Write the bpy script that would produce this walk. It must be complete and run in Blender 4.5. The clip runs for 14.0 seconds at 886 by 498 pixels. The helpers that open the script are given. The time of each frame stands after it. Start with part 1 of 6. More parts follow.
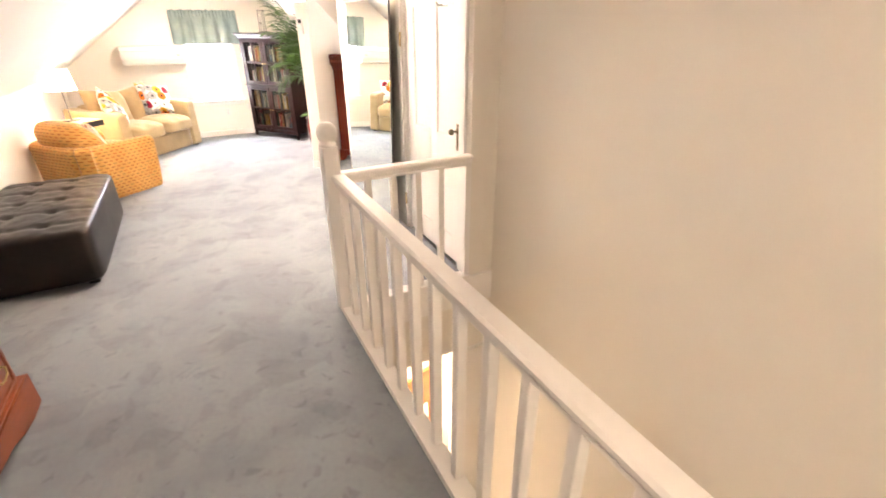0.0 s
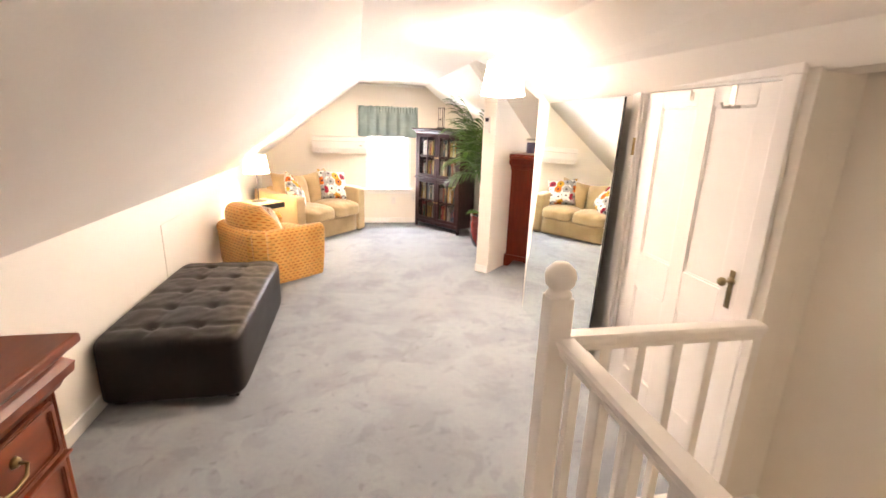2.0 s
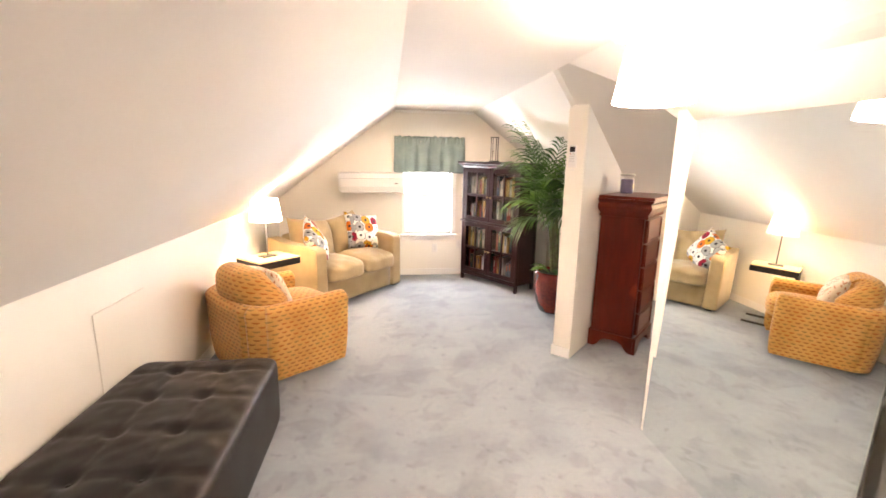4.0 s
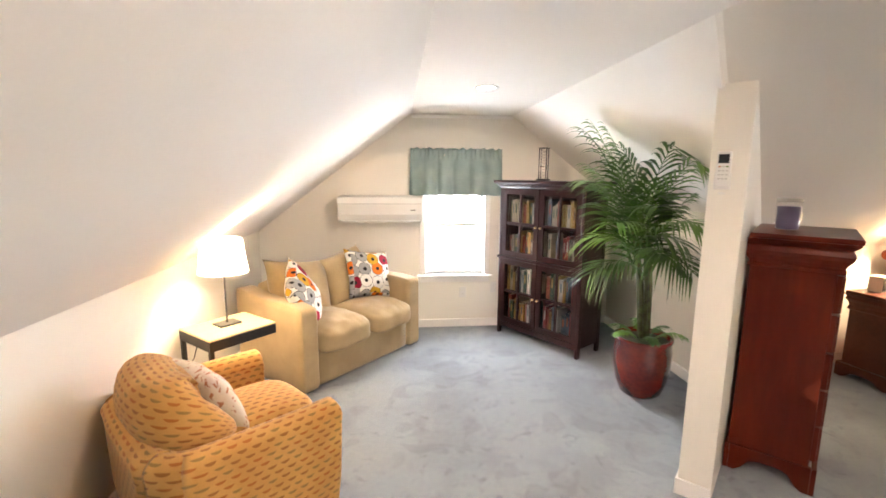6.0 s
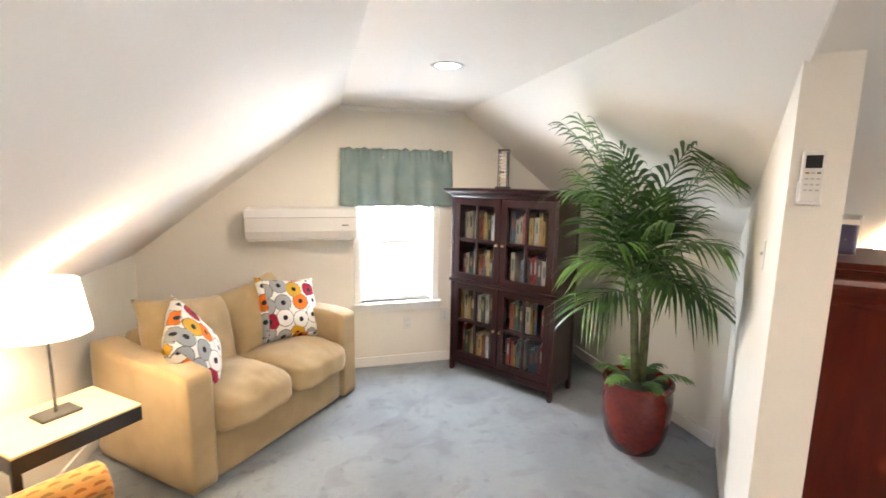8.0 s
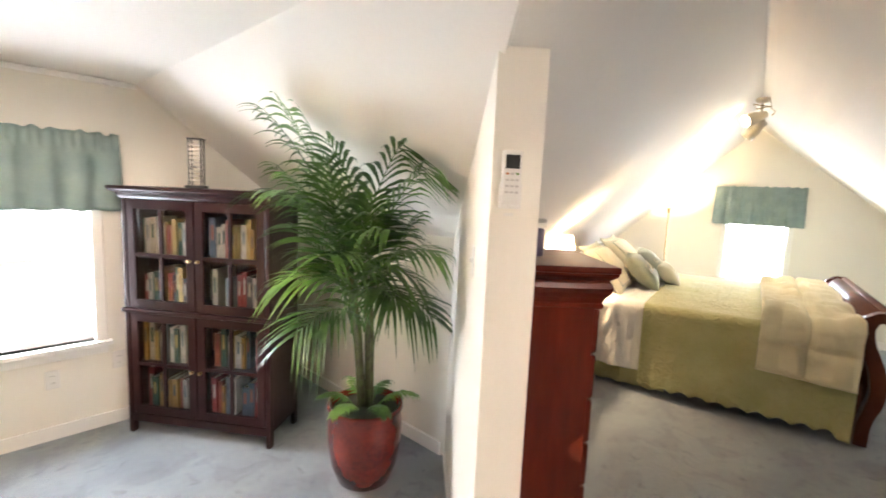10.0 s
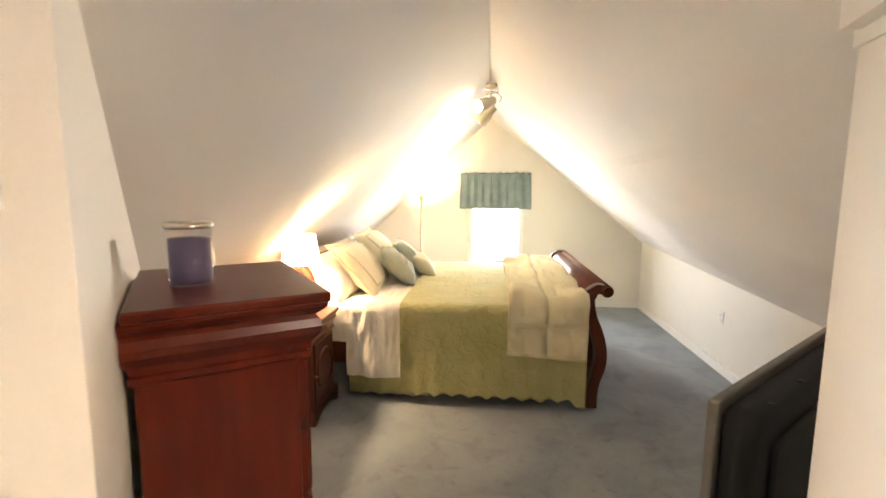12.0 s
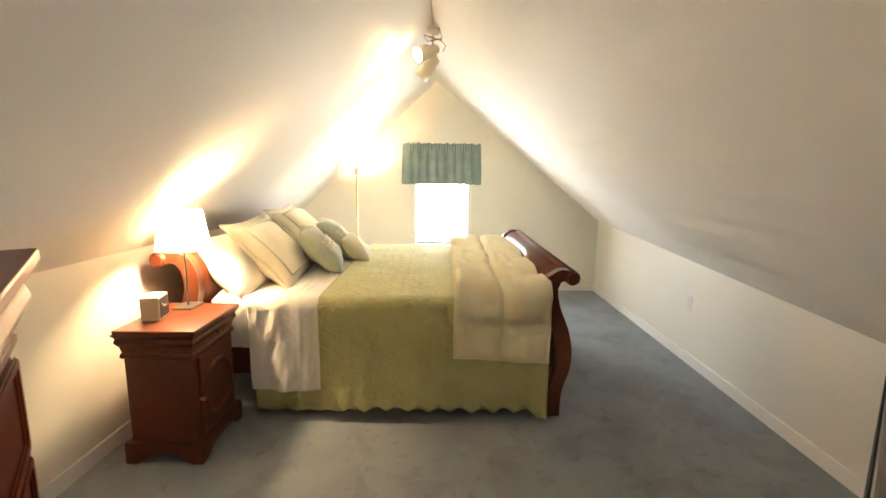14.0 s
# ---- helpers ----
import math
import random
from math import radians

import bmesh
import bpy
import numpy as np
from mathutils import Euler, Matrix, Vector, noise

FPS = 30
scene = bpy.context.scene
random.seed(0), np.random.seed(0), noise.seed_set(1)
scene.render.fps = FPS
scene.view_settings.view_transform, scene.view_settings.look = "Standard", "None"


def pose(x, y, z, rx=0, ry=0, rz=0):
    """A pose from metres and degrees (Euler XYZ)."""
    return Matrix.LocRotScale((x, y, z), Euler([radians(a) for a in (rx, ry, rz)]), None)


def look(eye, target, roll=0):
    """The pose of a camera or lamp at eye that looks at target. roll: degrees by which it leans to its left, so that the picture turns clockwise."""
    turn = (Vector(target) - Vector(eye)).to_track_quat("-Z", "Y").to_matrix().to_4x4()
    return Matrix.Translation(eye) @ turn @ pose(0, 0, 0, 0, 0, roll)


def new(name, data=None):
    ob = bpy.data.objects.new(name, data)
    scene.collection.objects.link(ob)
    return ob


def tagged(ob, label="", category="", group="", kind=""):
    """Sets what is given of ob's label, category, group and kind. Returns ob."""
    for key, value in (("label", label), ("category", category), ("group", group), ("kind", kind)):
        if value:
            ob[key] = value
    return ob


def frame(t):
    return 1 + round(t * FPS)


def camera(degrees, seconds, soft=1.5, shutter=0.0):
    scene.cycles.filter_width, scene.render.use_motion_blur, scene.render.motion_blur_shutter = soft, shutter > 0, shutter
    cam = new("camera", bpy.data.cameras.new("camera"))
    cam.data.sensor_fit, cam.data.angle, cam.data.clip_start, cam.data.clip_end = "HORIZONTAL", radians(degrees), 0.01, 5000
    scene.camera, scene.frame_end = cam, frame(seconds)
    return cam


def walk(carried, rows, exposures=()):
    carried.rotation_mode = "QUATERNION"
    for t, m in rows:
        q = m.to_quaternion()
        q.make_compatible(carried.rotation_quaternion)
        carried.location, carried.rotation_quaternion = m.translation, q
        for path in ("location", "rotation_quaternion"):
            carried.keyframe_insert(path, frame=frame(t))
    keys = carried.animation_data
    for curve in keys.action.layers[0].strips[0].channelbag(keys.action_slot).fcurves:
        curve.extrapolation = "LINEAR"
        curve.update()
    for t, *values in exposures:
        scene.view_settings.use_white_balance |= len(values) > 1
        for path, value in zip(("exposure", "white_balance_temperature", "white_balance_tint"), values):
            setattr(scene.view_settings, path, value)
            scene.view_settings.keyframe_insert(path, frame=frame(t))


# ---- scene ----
cam = camera(89.1, 14.0, soft=1.6, shutter=0.3)
# seconds, eye x y z, yaw, pitch, roll
ROWS = [
    (0.0, 0.659, 0.931, 1.641, -27.9, -26.21, -0.11),
    (0.5, 0.605, 1.145, 1.640, -22.39, -23.03, -0.66),
    (1.0, 0.584, 1.403, 1.648, -17.21, -20.49, -0.53),
    (1.5, 0.569, 1.667, 1.660, -12.74, -17.65, 0.58),
    (2.0, 0.535, 1.958, 1.657, -11.02, -15.61, 1.86),
    (2.5, 0.512, 2.262, 1.656, -9.21, -14.36, 1.83),
    (3.0, 0.507, 2.607, 1.650, -7.69, -13.29, 1.08),
    (5.5, 0.486, 4.501, 1.628, -6.27, -9.9, 0.95),
    (6.0, 0.446, 4.84, 1.629, -5.75, -9.44, 0.44),
    (6.5, 0.424, 5.144, 1.635, -6.08, -9.41, 0.5),
    (7.0, 0.398, 5.394, 1.634, -7.77, -9.36, 0.65),
    (7.2, 0.396, 5.469, 1.638, -8.5, -9.29, 0.65),
    (9.5, 0.58, 5.93, 1.605, -38.8, -7.0, 1.92),
    (10.0, 0.79, 6.00, 1.602, -47.4, -6.85, 2.5),
    (10.5, 0.915, 6.006, 1.598, -56.35, -6.2, 2.12),
    (11.0, 1.112, 6.05, 1.595, -64.35, -6.5, 1.3),
    (11.5, 1.348, 6.072, 1.597, -70.6, -6.7, 0.5),
    (12.0, 1.553, 6.112, 1.595, -75.5, -7.07, 0.4),
    (12.5, 1.752, 6.158, 1.575, -78.7, -7.9, 0.4),
    (13.0, 1.938, 6.163, 1.557, -79.73, -8.82, 0.18),
    (13.5, 2.092, 6.158, 1.531, -80.88, -9.32, 0.54),
    (14.0, 2.22, 6.158, 1.499, -81.89, -9.37, 0.69),
]


def sight(x, y, z, yaw, pitch, roll):
    a, b = radians(yaw), radians(pitch)
    ahead = (-math.sin(a) * math.cos(b), math.cos(a) * math.cos(b), math.sin(b))
    return look((x, y, z), (x + ahead[0], y + ahead[1], z + ahead[2]), roll)


# seconds, stops, kelvin, tint
EXPOSURES = [(0.0, 2.35, 6550, 18), (1.5, 2.1, 6650, 19), (3.0, 1.85, 6850, 20), (5.5, 1.48, 6500, 16), (7.2, 1.22, 6100, 11), (9.5, 1.3, 6200, 12), (10.0, 1.42, 6200, 12), (11.5, 1.55, 6850, 14), (14.0, 1.2, 6950, 9)]
walk(cam, [(t, sight(*row)) for t, *row in ROWS], EXPOSURES)

# ---- plan ----
# The main attic runs along y. The bedroom wing runs along u, turned 8.2 degrees from x.
BED = pose(0, 0, 0, 0, 0, 8.2)


def bw(u, v, z=0.0):
    """A place in the bedroom wing, in the world."""
    return BED @ Vector((u, v, z))


X_WEST, Y_NORTH, Y_SOUTH, X_EAST = -0.95, 9.5, -1.6, 2.17
KNEE, TOP, FLAT_W, FLAT_E, PITCH = 1.05, 2.22, 0.58, 1.62, 0.765
V_SOUTH, V_NORTH, V_RIDGE, U_GABLE = 3.757, 7.57, 5.87, 8.9
Z_RIDGE, Z_SKNEE, Z_NKNEE = 2.64, 0.93, 1.05
X_KNEE_E = 2.75
KNEE_E = 2.22 - 0.765 * (2.75 - 1.62)
X_RAIL, Y_RAIL = 1.22, 3.40

# ---- world and lights ----
world = bpy.data.worlds.new("world")
scene.world = world
world.use_nodes = True
sky = world.node_tree.nodes.new("ShaderNodeTexSky")
sky.sky_type, sky.sun_disc, sky.sun_elevation, sky.sun_rotation = "NISHITA", False, radians(40), radians(200)
world.node_tree.links.new(sky.outputs[0], world.node_tree.nodes["Background"].inputs[0])
world.node_tree.nodes["Background"].inputs[1].default_value = 0.12

WARM, SOFT_WARM, DAY = (1.0, 0.72, 0.42), (1.0, 0.80, 0.61), (0.84, 0.91, 1.0)


def lamp(name, kind, m, watts, colour, size=0.1, spread=None):
    data = bpy.data.lights.new(name, kind)
    data.energy, data.color = watts, colour
    if kind == "AREA":
        data.shape, data.size, data.size_y = "RECTANGLE", size[0], size[1]
    elif kind == "SPOT":
        data.shadow_soft_size, data.spot_size, data.spot_blend = size, radians(spread), 0.35
    else:
        data.shadow_soft_size = size
    ob = new(name, data)
    ob.matrix_world = m
    return ob


sun = bpy.data.lights.new("sun", "SUN")
sun.energy, sun.angle, sun.color = 2.0, radians(0.5), (1.0, 0.95, 0.88)
sun_ob = new("sun", sun)
sun_ob.matrix_world = look((0, 0, 20), (6, 14, 0))

lamp("window_light_north", "AREA", look((1.04, 9.64, 1.0), (1.04, 5.0, 0.6)), 21, DAY, (0.62, 0.85))
lamp("window_light_east", "AREA", look(bw(U_GABLE + 0.14, 5.79, 1.0), bw(4.0, 5.79, 0.7)), 34, DAY, (0.68, 0.85))
lamp("pendant_bulb", "POINT", pose(1.53, 5.10, 2.0), 26, SOFT_WARM, 0.05)
lamp("table_lamp_bulb", "POINT", pose(-0.66, 7.76, 1.12), 20, WARM, 0.04)
lamp("recessed_bulb", "SPOT", pose(1.06, 8.03, 2.19), 27, SOFT_WARM, 0.05, 174)
lamp("bedside_bulb", "POINT", BED @ pose(5.60, 7.248, 1.18), 36, WARM, 0.04)
lamp("floor_lamp_bulb", "SPOT", look(bw(8.30, 6.77, 1.57), bw(8.80, 6.85, 2.0)), 26, WARM, 0.05, 115)
lamp("spot_bulb_a", "SPOT", look(bw(6.635, 6.005, 2.372), bw(6.31, 6.32, 2.18)), 15, WARM, 0.03, 85)
lamp("spot_bulb_b", "SPOT", look(bw(6.885, 5.985, 2.255), bw(7.5, 6.75, 1.70)), 26, WARM, 0.03, 85)
# added fill for the near landing, not a known lamp
lamp("landing_fill", "POINT", pose(0.62, 0.30, 2.10), 15, SOFT_WARM, 0.08)
lamp("lower_room_bulb", "POINT", pose(1.9, 5.2, -0.75), 90, SOFT_WARM, 0.08)

# ---- materials ----


def material(name, colour, other=None, rough=0.6, scale=4.0, fine=60.0, bump=0.1, metal=0.0, gloss=0.5, stretch=(1, 1, 1), coat=0.0, sheen=0.0, ramp=(0.35, 0.65)):
    """A surface of two tones, mixed by a coarse and a fine noise, with relief from the fine one."""
    m = bpy.data.materials.new(name)
    m.use_nodes = True
    n, ln = m.node_tree.nodes, m.node_tree.links
    b = n["Principled BSDF"]
    other = other or tuple(c * 0.85 for c in colour)
    co, mp = n.new("ShaderNodeTexCoord"), n.new("ShaderNodeMapping")
    mp.inputs["Scale"].default_value = stretch
    ln.new(co.outputs["Object"], mp.inputs[0])
    big, small = n.new("ShaderNodeTexNoise"), n.new("ShaderNodeTexNoise")
    big.inputs["Scale"].default_value, big.inputs["Detail"].default_value = scale, 5
    small.inputs["Scale"].default_value, small.inputs["Detail"].default_value = fine, 3
    for t in (big, small):
        ln.new(mp.outputs[0], t.inputs["Vector"])
    add = n.new("ShaderNodeMath")
    add.operation = "MULTIPLY_ADD"
    ln.new(small.outputs[0], add.inputs[0])
    add.inputs[1].default_value = 0.35
    ln.new(big.outputs[0], add.inputs[2])
    cr = n.new("ShaderNodeValToRGB")
    cr.color_ramp.elements[0].position, cr.color_ramp.elements[1].position = ramp[0] + 0.17, ramp[1] + 0.17
    cr.color_ramp.elements[0].color, cr.color_ramp.elements[1].color = (*other, 1), (*colour, 1)
    ln.new(add.outputs[0], cr.inputs[0])
    ln.new(cr.outputs[0], b.inputs["Base Color"])
    rr = n.new("ShaderNodeMapRange")
    rr.inputs[3].default_value, rr.inputs[4].default_value = max(rough - 0.08, 0.02), min(rough + 0.08, 1)
    ln.new(big.outputs[0], rr.inputs[0])
    ln.new(rr.outputs[0], b.inputs["Roughness"])
    b.inputs["Metallic"].default_value = metal
    b.inputs["Specular IOR Level"].default_value = gloss
    b.inputs["Coat Weight"].default_value = coat
    b.inputs["Coat Roughness"].default_value = 0.12
    b.inputs["Sheen Weight"].default_value = sheen
    if bump:
        bp = n.new("ShaderNodeBump")
        bp.inputs["Strength"].default_value, bp.inputs["Distance"].default_value = bump, 0.01
        ln.new(small.outputs[0], bp.inputs["Height"])
        ln.new(bp.outputs[0], b.inputs["Normal"])
    return m


def glow(name, colour, strength):
    m = bpy.data.materials.new(name)
    m.use_nodes = True
    b = m.node_tree.nodes["Principled BSDF"]
    b.inputs["Base Color"].default_value = (*colour, 1)
    b.inputs["Emission Color"].default_value, b.inputs["Emission Strength"].default_value = (*colour, 1), strength
    return m


PLASTER = material("plaster", (0.87, 0.825, 0.76), (0.84, 0.795, 0.73), 0.75, 1.2, 90, 0.04)
WALL = material("wall_paint", (0.86, 0.82, 0.735), (0.83, 0.79, 0.705), 0.65, 1.0, 120, 0.04)
TRIM = material("trim_paint", (0.90, 0.875, 0.83), (0.88, 0.855, 0.81), 0.38, 3, 60, 0.012)
GLOW_SKY = glow("bright_outdoors", (0.93, 0.97, 1.0), 4.5)


def carpet():
    """Plush pile with broad brushed patches and small footmarks."""
    m = material("carpet", (0.300, 0.330, 0.352), (0.240, 0.266, 0.290), 0.95, 1.9, 420, 0.6, gloss=0.1, sheen=0.25, ramp=(0.40, 0.54))
    n, ln = m.node_tree.nodes, m.node_tree.links
    b = n["Principled BSDF"]
    base = b.inputs["Base Color"].links[0].from_socket
    co = n.new("ShaderNodeTexCoord")
    for scale, lo, hi, dark in ((13.0, 0.62, 0.70, 0.80), (4.2, 0.56, 0.60, 0.88), (33.0, 0.50, 0.70, 0.93)):
        t, r, mx = n.new("ShaderNodeTexNoise"), n.new("ShaderNodeMapRange"), n.new("ShaderNodeMix")
        t.inputs["Scale"].default_value, t.inputs["Detail"].default_value, t.inputs["Distortion"].default_value = scale, 2, 0.6
        r.inputs[1].default_value, r.inputs[2].default_value = lo, hi
        mx.data_type, mx.blend_type = "RGBA", "MULTIPLY"
        mx.inputs[7].default_value = (dark, dark, dark, 1)
        ln.new(co.outputs["Object"], t.inputs["Vector"])
        ln.new(t.outputs[0], r.inputs[0])
        ln.new(r.outputs[0], mx.inputs[0])
        ln.new(base, mx.inputs[6])
        base = mx.outputs[2]
    ln.new(base, b.inputs["Base Color"])
    return m


CARPET = carpet()

# ---- helpers for shapes ----


def part(name, bm, mat, parent=None, label="", smooth=False):
    me = bpy.data.meshes.new(name)
    bm.normal_update()
    bm.to_mesh(me)
    bm.free()
    for m in mat if isinstance(mat, (list, tuple)) else (mat,):
        me.materials.append(m)
    if smooth:
        me.polygons.foreach_set("use_smooth", [True] * len(me.polygons))
    ob = new(name, me)
    if parent:
        ob.parent = parent
    if label:
        ob["label"] = label
    return ob


def thing(name, m, label, category, group=""):
    ob = new(name)
    ob.matrix_world = m
    ob.empty_display_size = 0.1
    return tagged(ob, label, category, group)


def slab(pts, off, bm=None):
    """A flat polygon given thickness by the vector off."""
    bm = bm or bmesh.new()
    off = Vector(off)
    a = [bm.verts.new(p) for p in pts]
    b = [bm.verts.new(Vector(p) + off) for p in pts]
    bm.faces.new(a)
    bm.faces.new(b[::-1])
    for i in range(len(a)):
        j = (i + 1) % len(a)
        bm.faces.new((a[j], a[i], b[i], b[j]))
    bmesh.ops.recalc_face_normals(bm, faces=bm.faces)
    return bm


def box(x0, x1, y0, y1, z0, z1, bevel=0.0, bm=None, seg=2):
    b = bmesh.new()
    bmesh.ops.create_cube(b, size=1)
    for v in b.verts:
        v.co = Vector(((x0 + x1) / 2 + v.co.x * (x1 - x0), (y0 + y1) / 2 + v.co.y * (y1 - y0), (z0 + z1) / 2 + v.co.z * (z1 - z0)))
    if bevel:
        bmesh.ops.bevel(b, geom=b.edges[:], offset=bevel, segments=seg, affect="EDGES", profile=0.5)
    if bm is None:
        return b
    me = bpy.data.meshes.new("tmp")
    b.to_mesh(me)
    b.free()
    bm.from_mesh(me)
    bpy.data.meshes.remove(me)
    return bm


def structure(name, bm, mat, label, category, m=None):
    ob = part(name, bm, mat)
    if m is not None:
        ob.matrix_world = m
    return tagged(ob, label, category, kind="structure")


def wall_x(x, off, y0, y1, ztop, holes=(), z0=-0.01):
    """A wall in the plane of constant x from y0 to y1, with rectangular holes (ya, yb, za, zb)."""
    bm = bmesh.new()
    cuts = sorted({y0, y1, *(h[0] for h in holes), *(h[1] for h in holes)})
    for a, b in zip(cuts, cuts[1:]):
        spans = [(z0, None)]
        for ya, yb, za, zb in holes:
            if ya <= a and b <= yb:
                spans = ([(z0, za)] if za > z0 else []) + [(zb, None)]
        for s, e in spans:
            ta, tb = (ztop(a), ztop(b)) if e is None else (e, e)
            slab([(x, a, s), (x, b, s), (x, b, tb), (x, a, ta)], (off, 0, 0), bm)
    bmesh.ops.remove_doubles(bm, verts=bm.verts[:], dist=0.0004)
    return bm


def gable(flip, outline, hole, off, bm=None):
    """A gable in the plane y = 0 (x along), outline function z(x), one hole (xa, xb, za, zb)."""
    bm = bm or bmesh.new()
    xs, ztop = outline
    xa, xb, za, zb = hole
    cuts = sorted({*xs, xa, xb})
    for a, b in zip(cuts, cuts[1:]):
        if xa <= a and b <= xb:
            slab([(a, 0, -0.01), (b, 0, -0.01), (b, 0, za), (a, 0, za)], (0, off, 0), bm)
            slab([(a, 0, zb), (b, 0, zb), (b, 0, ztop(b)), (a, 0, ztop(a))], (0, off, 0), bm)
        else:
            slab([(a, 0, -0.01), (b, 0, -0.01), (b, 0, ztop(b)), (a, 0, ztop(a))], (0, off, 0), bm)
    bmesh.ops.remove_doubles(bm, verts=bm.verts[:], dist=0.0004)
    return bm


# ---- structure ----
floor_pts = [(-1.05, Y_SOUTH), (X_RAIL, Y_SOUTH), (X_RAIL, Y_RAIL), (2.27, Y_RAIL), (2.27, 4.1), (8.45, 4.92), (7.85, 8.88), (3.25, 8.22), (3.25, 9.6), (-1.05, 9.6)]
structure("floor", slab([(x, y, 0) for x, y in floor_pts], (0, 0, -0.22)), CARPET, "blue-grey plush carpet with soft footprints", "carpet")

structure("wall_west", slab([(X_WEST, Y_SOUTH, 0), (X_WEST, Y_NORTH, 0), (X_WEST, Y_NORTH, KNEE), (X_WEST, Y_SOUTH, KNEE)], (-0.1, 0, 0)), WALL, "low cream knee wall under the sloped ceiling", "wall")
s_off = Vector((-PITCH, 0, 1)).normalized() * 0.1
structure("ceiling_slope_west", slab([(X_WEST, Y_SOUTH, KNEE), (X_WEST, Y_NORTH, KNEE), (FLAT_W, Y_NORTH, TOP), (FLAT_W, Y_SOUTH, TOP)], s_off), PLASTER, "cream sloped attic ceiling", "ceiling")
CORNER = (1.93, 5.90)
structure("ceiling_flat", slab([(FLAT_W, Y_SOUTH, TOP), (FLAT_W, Y_NORTH, TOP), (FLAT_E, Y_NORTH, TOP), (FLAT_E, Y_SOUTH, TOP)], (0, 0, 0.08)), PLASTER, "narrow flat cream ceiling strip", "ceiling")
# east side of the ceiling over the landing
bm = bmesh.new()
slab([(FLAT_E, Y_SOUTH, TOP), (FLAT_E, 6.24, TOP), (CORNER[0], CORNER[1], 2.02), (1.93, Y_SOUTH, 2.10)], (0, 0, 0.08), bm)
slab([(1.93, Y_SOUTH, 2.10), (CORNER[0], CORNER[1], 2.02), (2.12, 5.75, 1.83), (2.32, 5.75, 1.82), (2.32, Y_SOUTH, 1.99)], (0, 0, 0.10), bm)
slab([(2.32, Y_SOUTH, 1.99), (2.32, 3.6, 1.911), (2.50, 3.6, 1.87), (2.50, Y_SOUTH, 1.94)], (0, 0, 0.10), bm)
structure("ceiling_east", bm, PLASTER, "cream ceiling dropping towards the door wall", "ceiling")
# sitting area slope, ending on the valley
valley = lambda x: 0.9707 * x + 5.045
structure("ceiling_slope_east", slab([(FLAT_E, valley(FLAT_E) - 0.1, TOP), (X_KNEE_E, valley(X_KNEE_E), KNEE_E), (X_KNEE_E, Y_NORTH, KNEE_E), (FLAT_E, Y_NORTH, TOP)], Vector((PITCH, 0, 1)).normalized() * 0.04), PLASTER, "cream sloped ceiling of the sitting area", "ceiling")
structure("wall_east_knee", slab([(X_KNEE_E, 7.66, 0), (X_KNEE_E, Y_NORTH, 0), (X_KNEE_E, Y_NORTH, KNEE_E), (X_KNEE_E, 7.66, KNEE_E)], (0.1, 0, 0)), WALL, "low cream knee wall of the sitting area", "wall")


def ztop_north(x):
    return KNEE + (x - X_WEST) * PITCH if x < FLAT_W else TOP if x <= FLAT_E else TOP - (x - FLAT_E) * PITCH


WIN_N, WIN_E = (0.73, 1.35, 0.58, 1.62), (5.46, 6.12, 0.60, 1.62)
structure("wall_north", gable(1, ((X_WEST, FLAT_W, FLAT_E, X_KNEE_E), ztop_north), WIN_N, 0.16), WALL, "cream gable wall with one window", "wall", pose(0, Y_NORTH, 0))
structure("wall_south", slab([(-1.05, Y_SOUTH, -2.7), (2.5, Y_SOUTH, -2.7), (2.5, Y_SOUTH, 2.3), (-1.05, Y_SOUTH, 2.3)], (0, -0.1, 0)), WALL, "plain cream end wall", "wall")
# door wall, with the doorway; further south it is the stairwell's wall
DOOR = (3.53, 4.44, 0.0, 1.875)
east_top = lambda y: 2.02 - max(0, y - 3.4) * 0.06
structure("wall_east", wall_x(X_EAST, 0.12, Y_RAIL, 5.716, east_top, (DOOR,)), WALL, "cream wall with a white door", "wall")
structure("wall_east_end", slab([(2.05, 5.655, -0.005), (2.05, 5.718, -0.005), (2.05, 5.718, 1.90), (2.05, 5.655, 1.90)], (0.283, 0, 0), slab([(2.11, 5.62, 1.80), (2.11, 5.724, 1.80), (2.11, 5.724, 2.26), (2.11, 5.62, 2.26)], (0.226, 0, 0))), WALL, "cream end of the door wall at the bedroom opening", "wall")
X_STAIR = 2.376
structure("wall_stairwell_east", slab([(X_STAIR, Y_SOUTH, -2.7), (X_STAIR, Y_RAIL + 0.1, -2.7), (X_STAIR, Y_RAIL + 0.1, 2.1), (X_STAIR, Y_SOUTH, 2.1)], (0.1, 0, 0)), WALL, "tall cream stairwell wall", "wall")
structure("wall_stairwell_return", box(X_EAST + 0.121, X_STAIR - 0.001, Y_RAIL, Y_RAIL + 0.1, -0.001, 2.1), WALL, "cream return where the door wall meets the stairwell", "wall")
structure("wall_stairwell_west", slab([(X_RAIL, Y_SOUTH, -2.7), (X_RAIL, Y_RAIL, -2.7), (X_RAIL, Y_RAIL, -0.02), (X_RAIL, Y_SOUTH, -0.02)], (-0.1, 0, 0)), WALL, "cream stairwell wall under the landing", "wall")
bm = bmesh.new()
slab([(X_RAIL - 0.1, Y_RAIL, -0.66), (X_STAIR, Y_RAIL, -0.66), (X_STAIR, Y_RAIL, -0.22), (X_RAIL - 0.1, Y_RAIL, -0.22)], (0, 0.1, 0), bm)
structure("wall_stairwell_north", bm, WALL, "cream wall band under the landing edge", "wall")
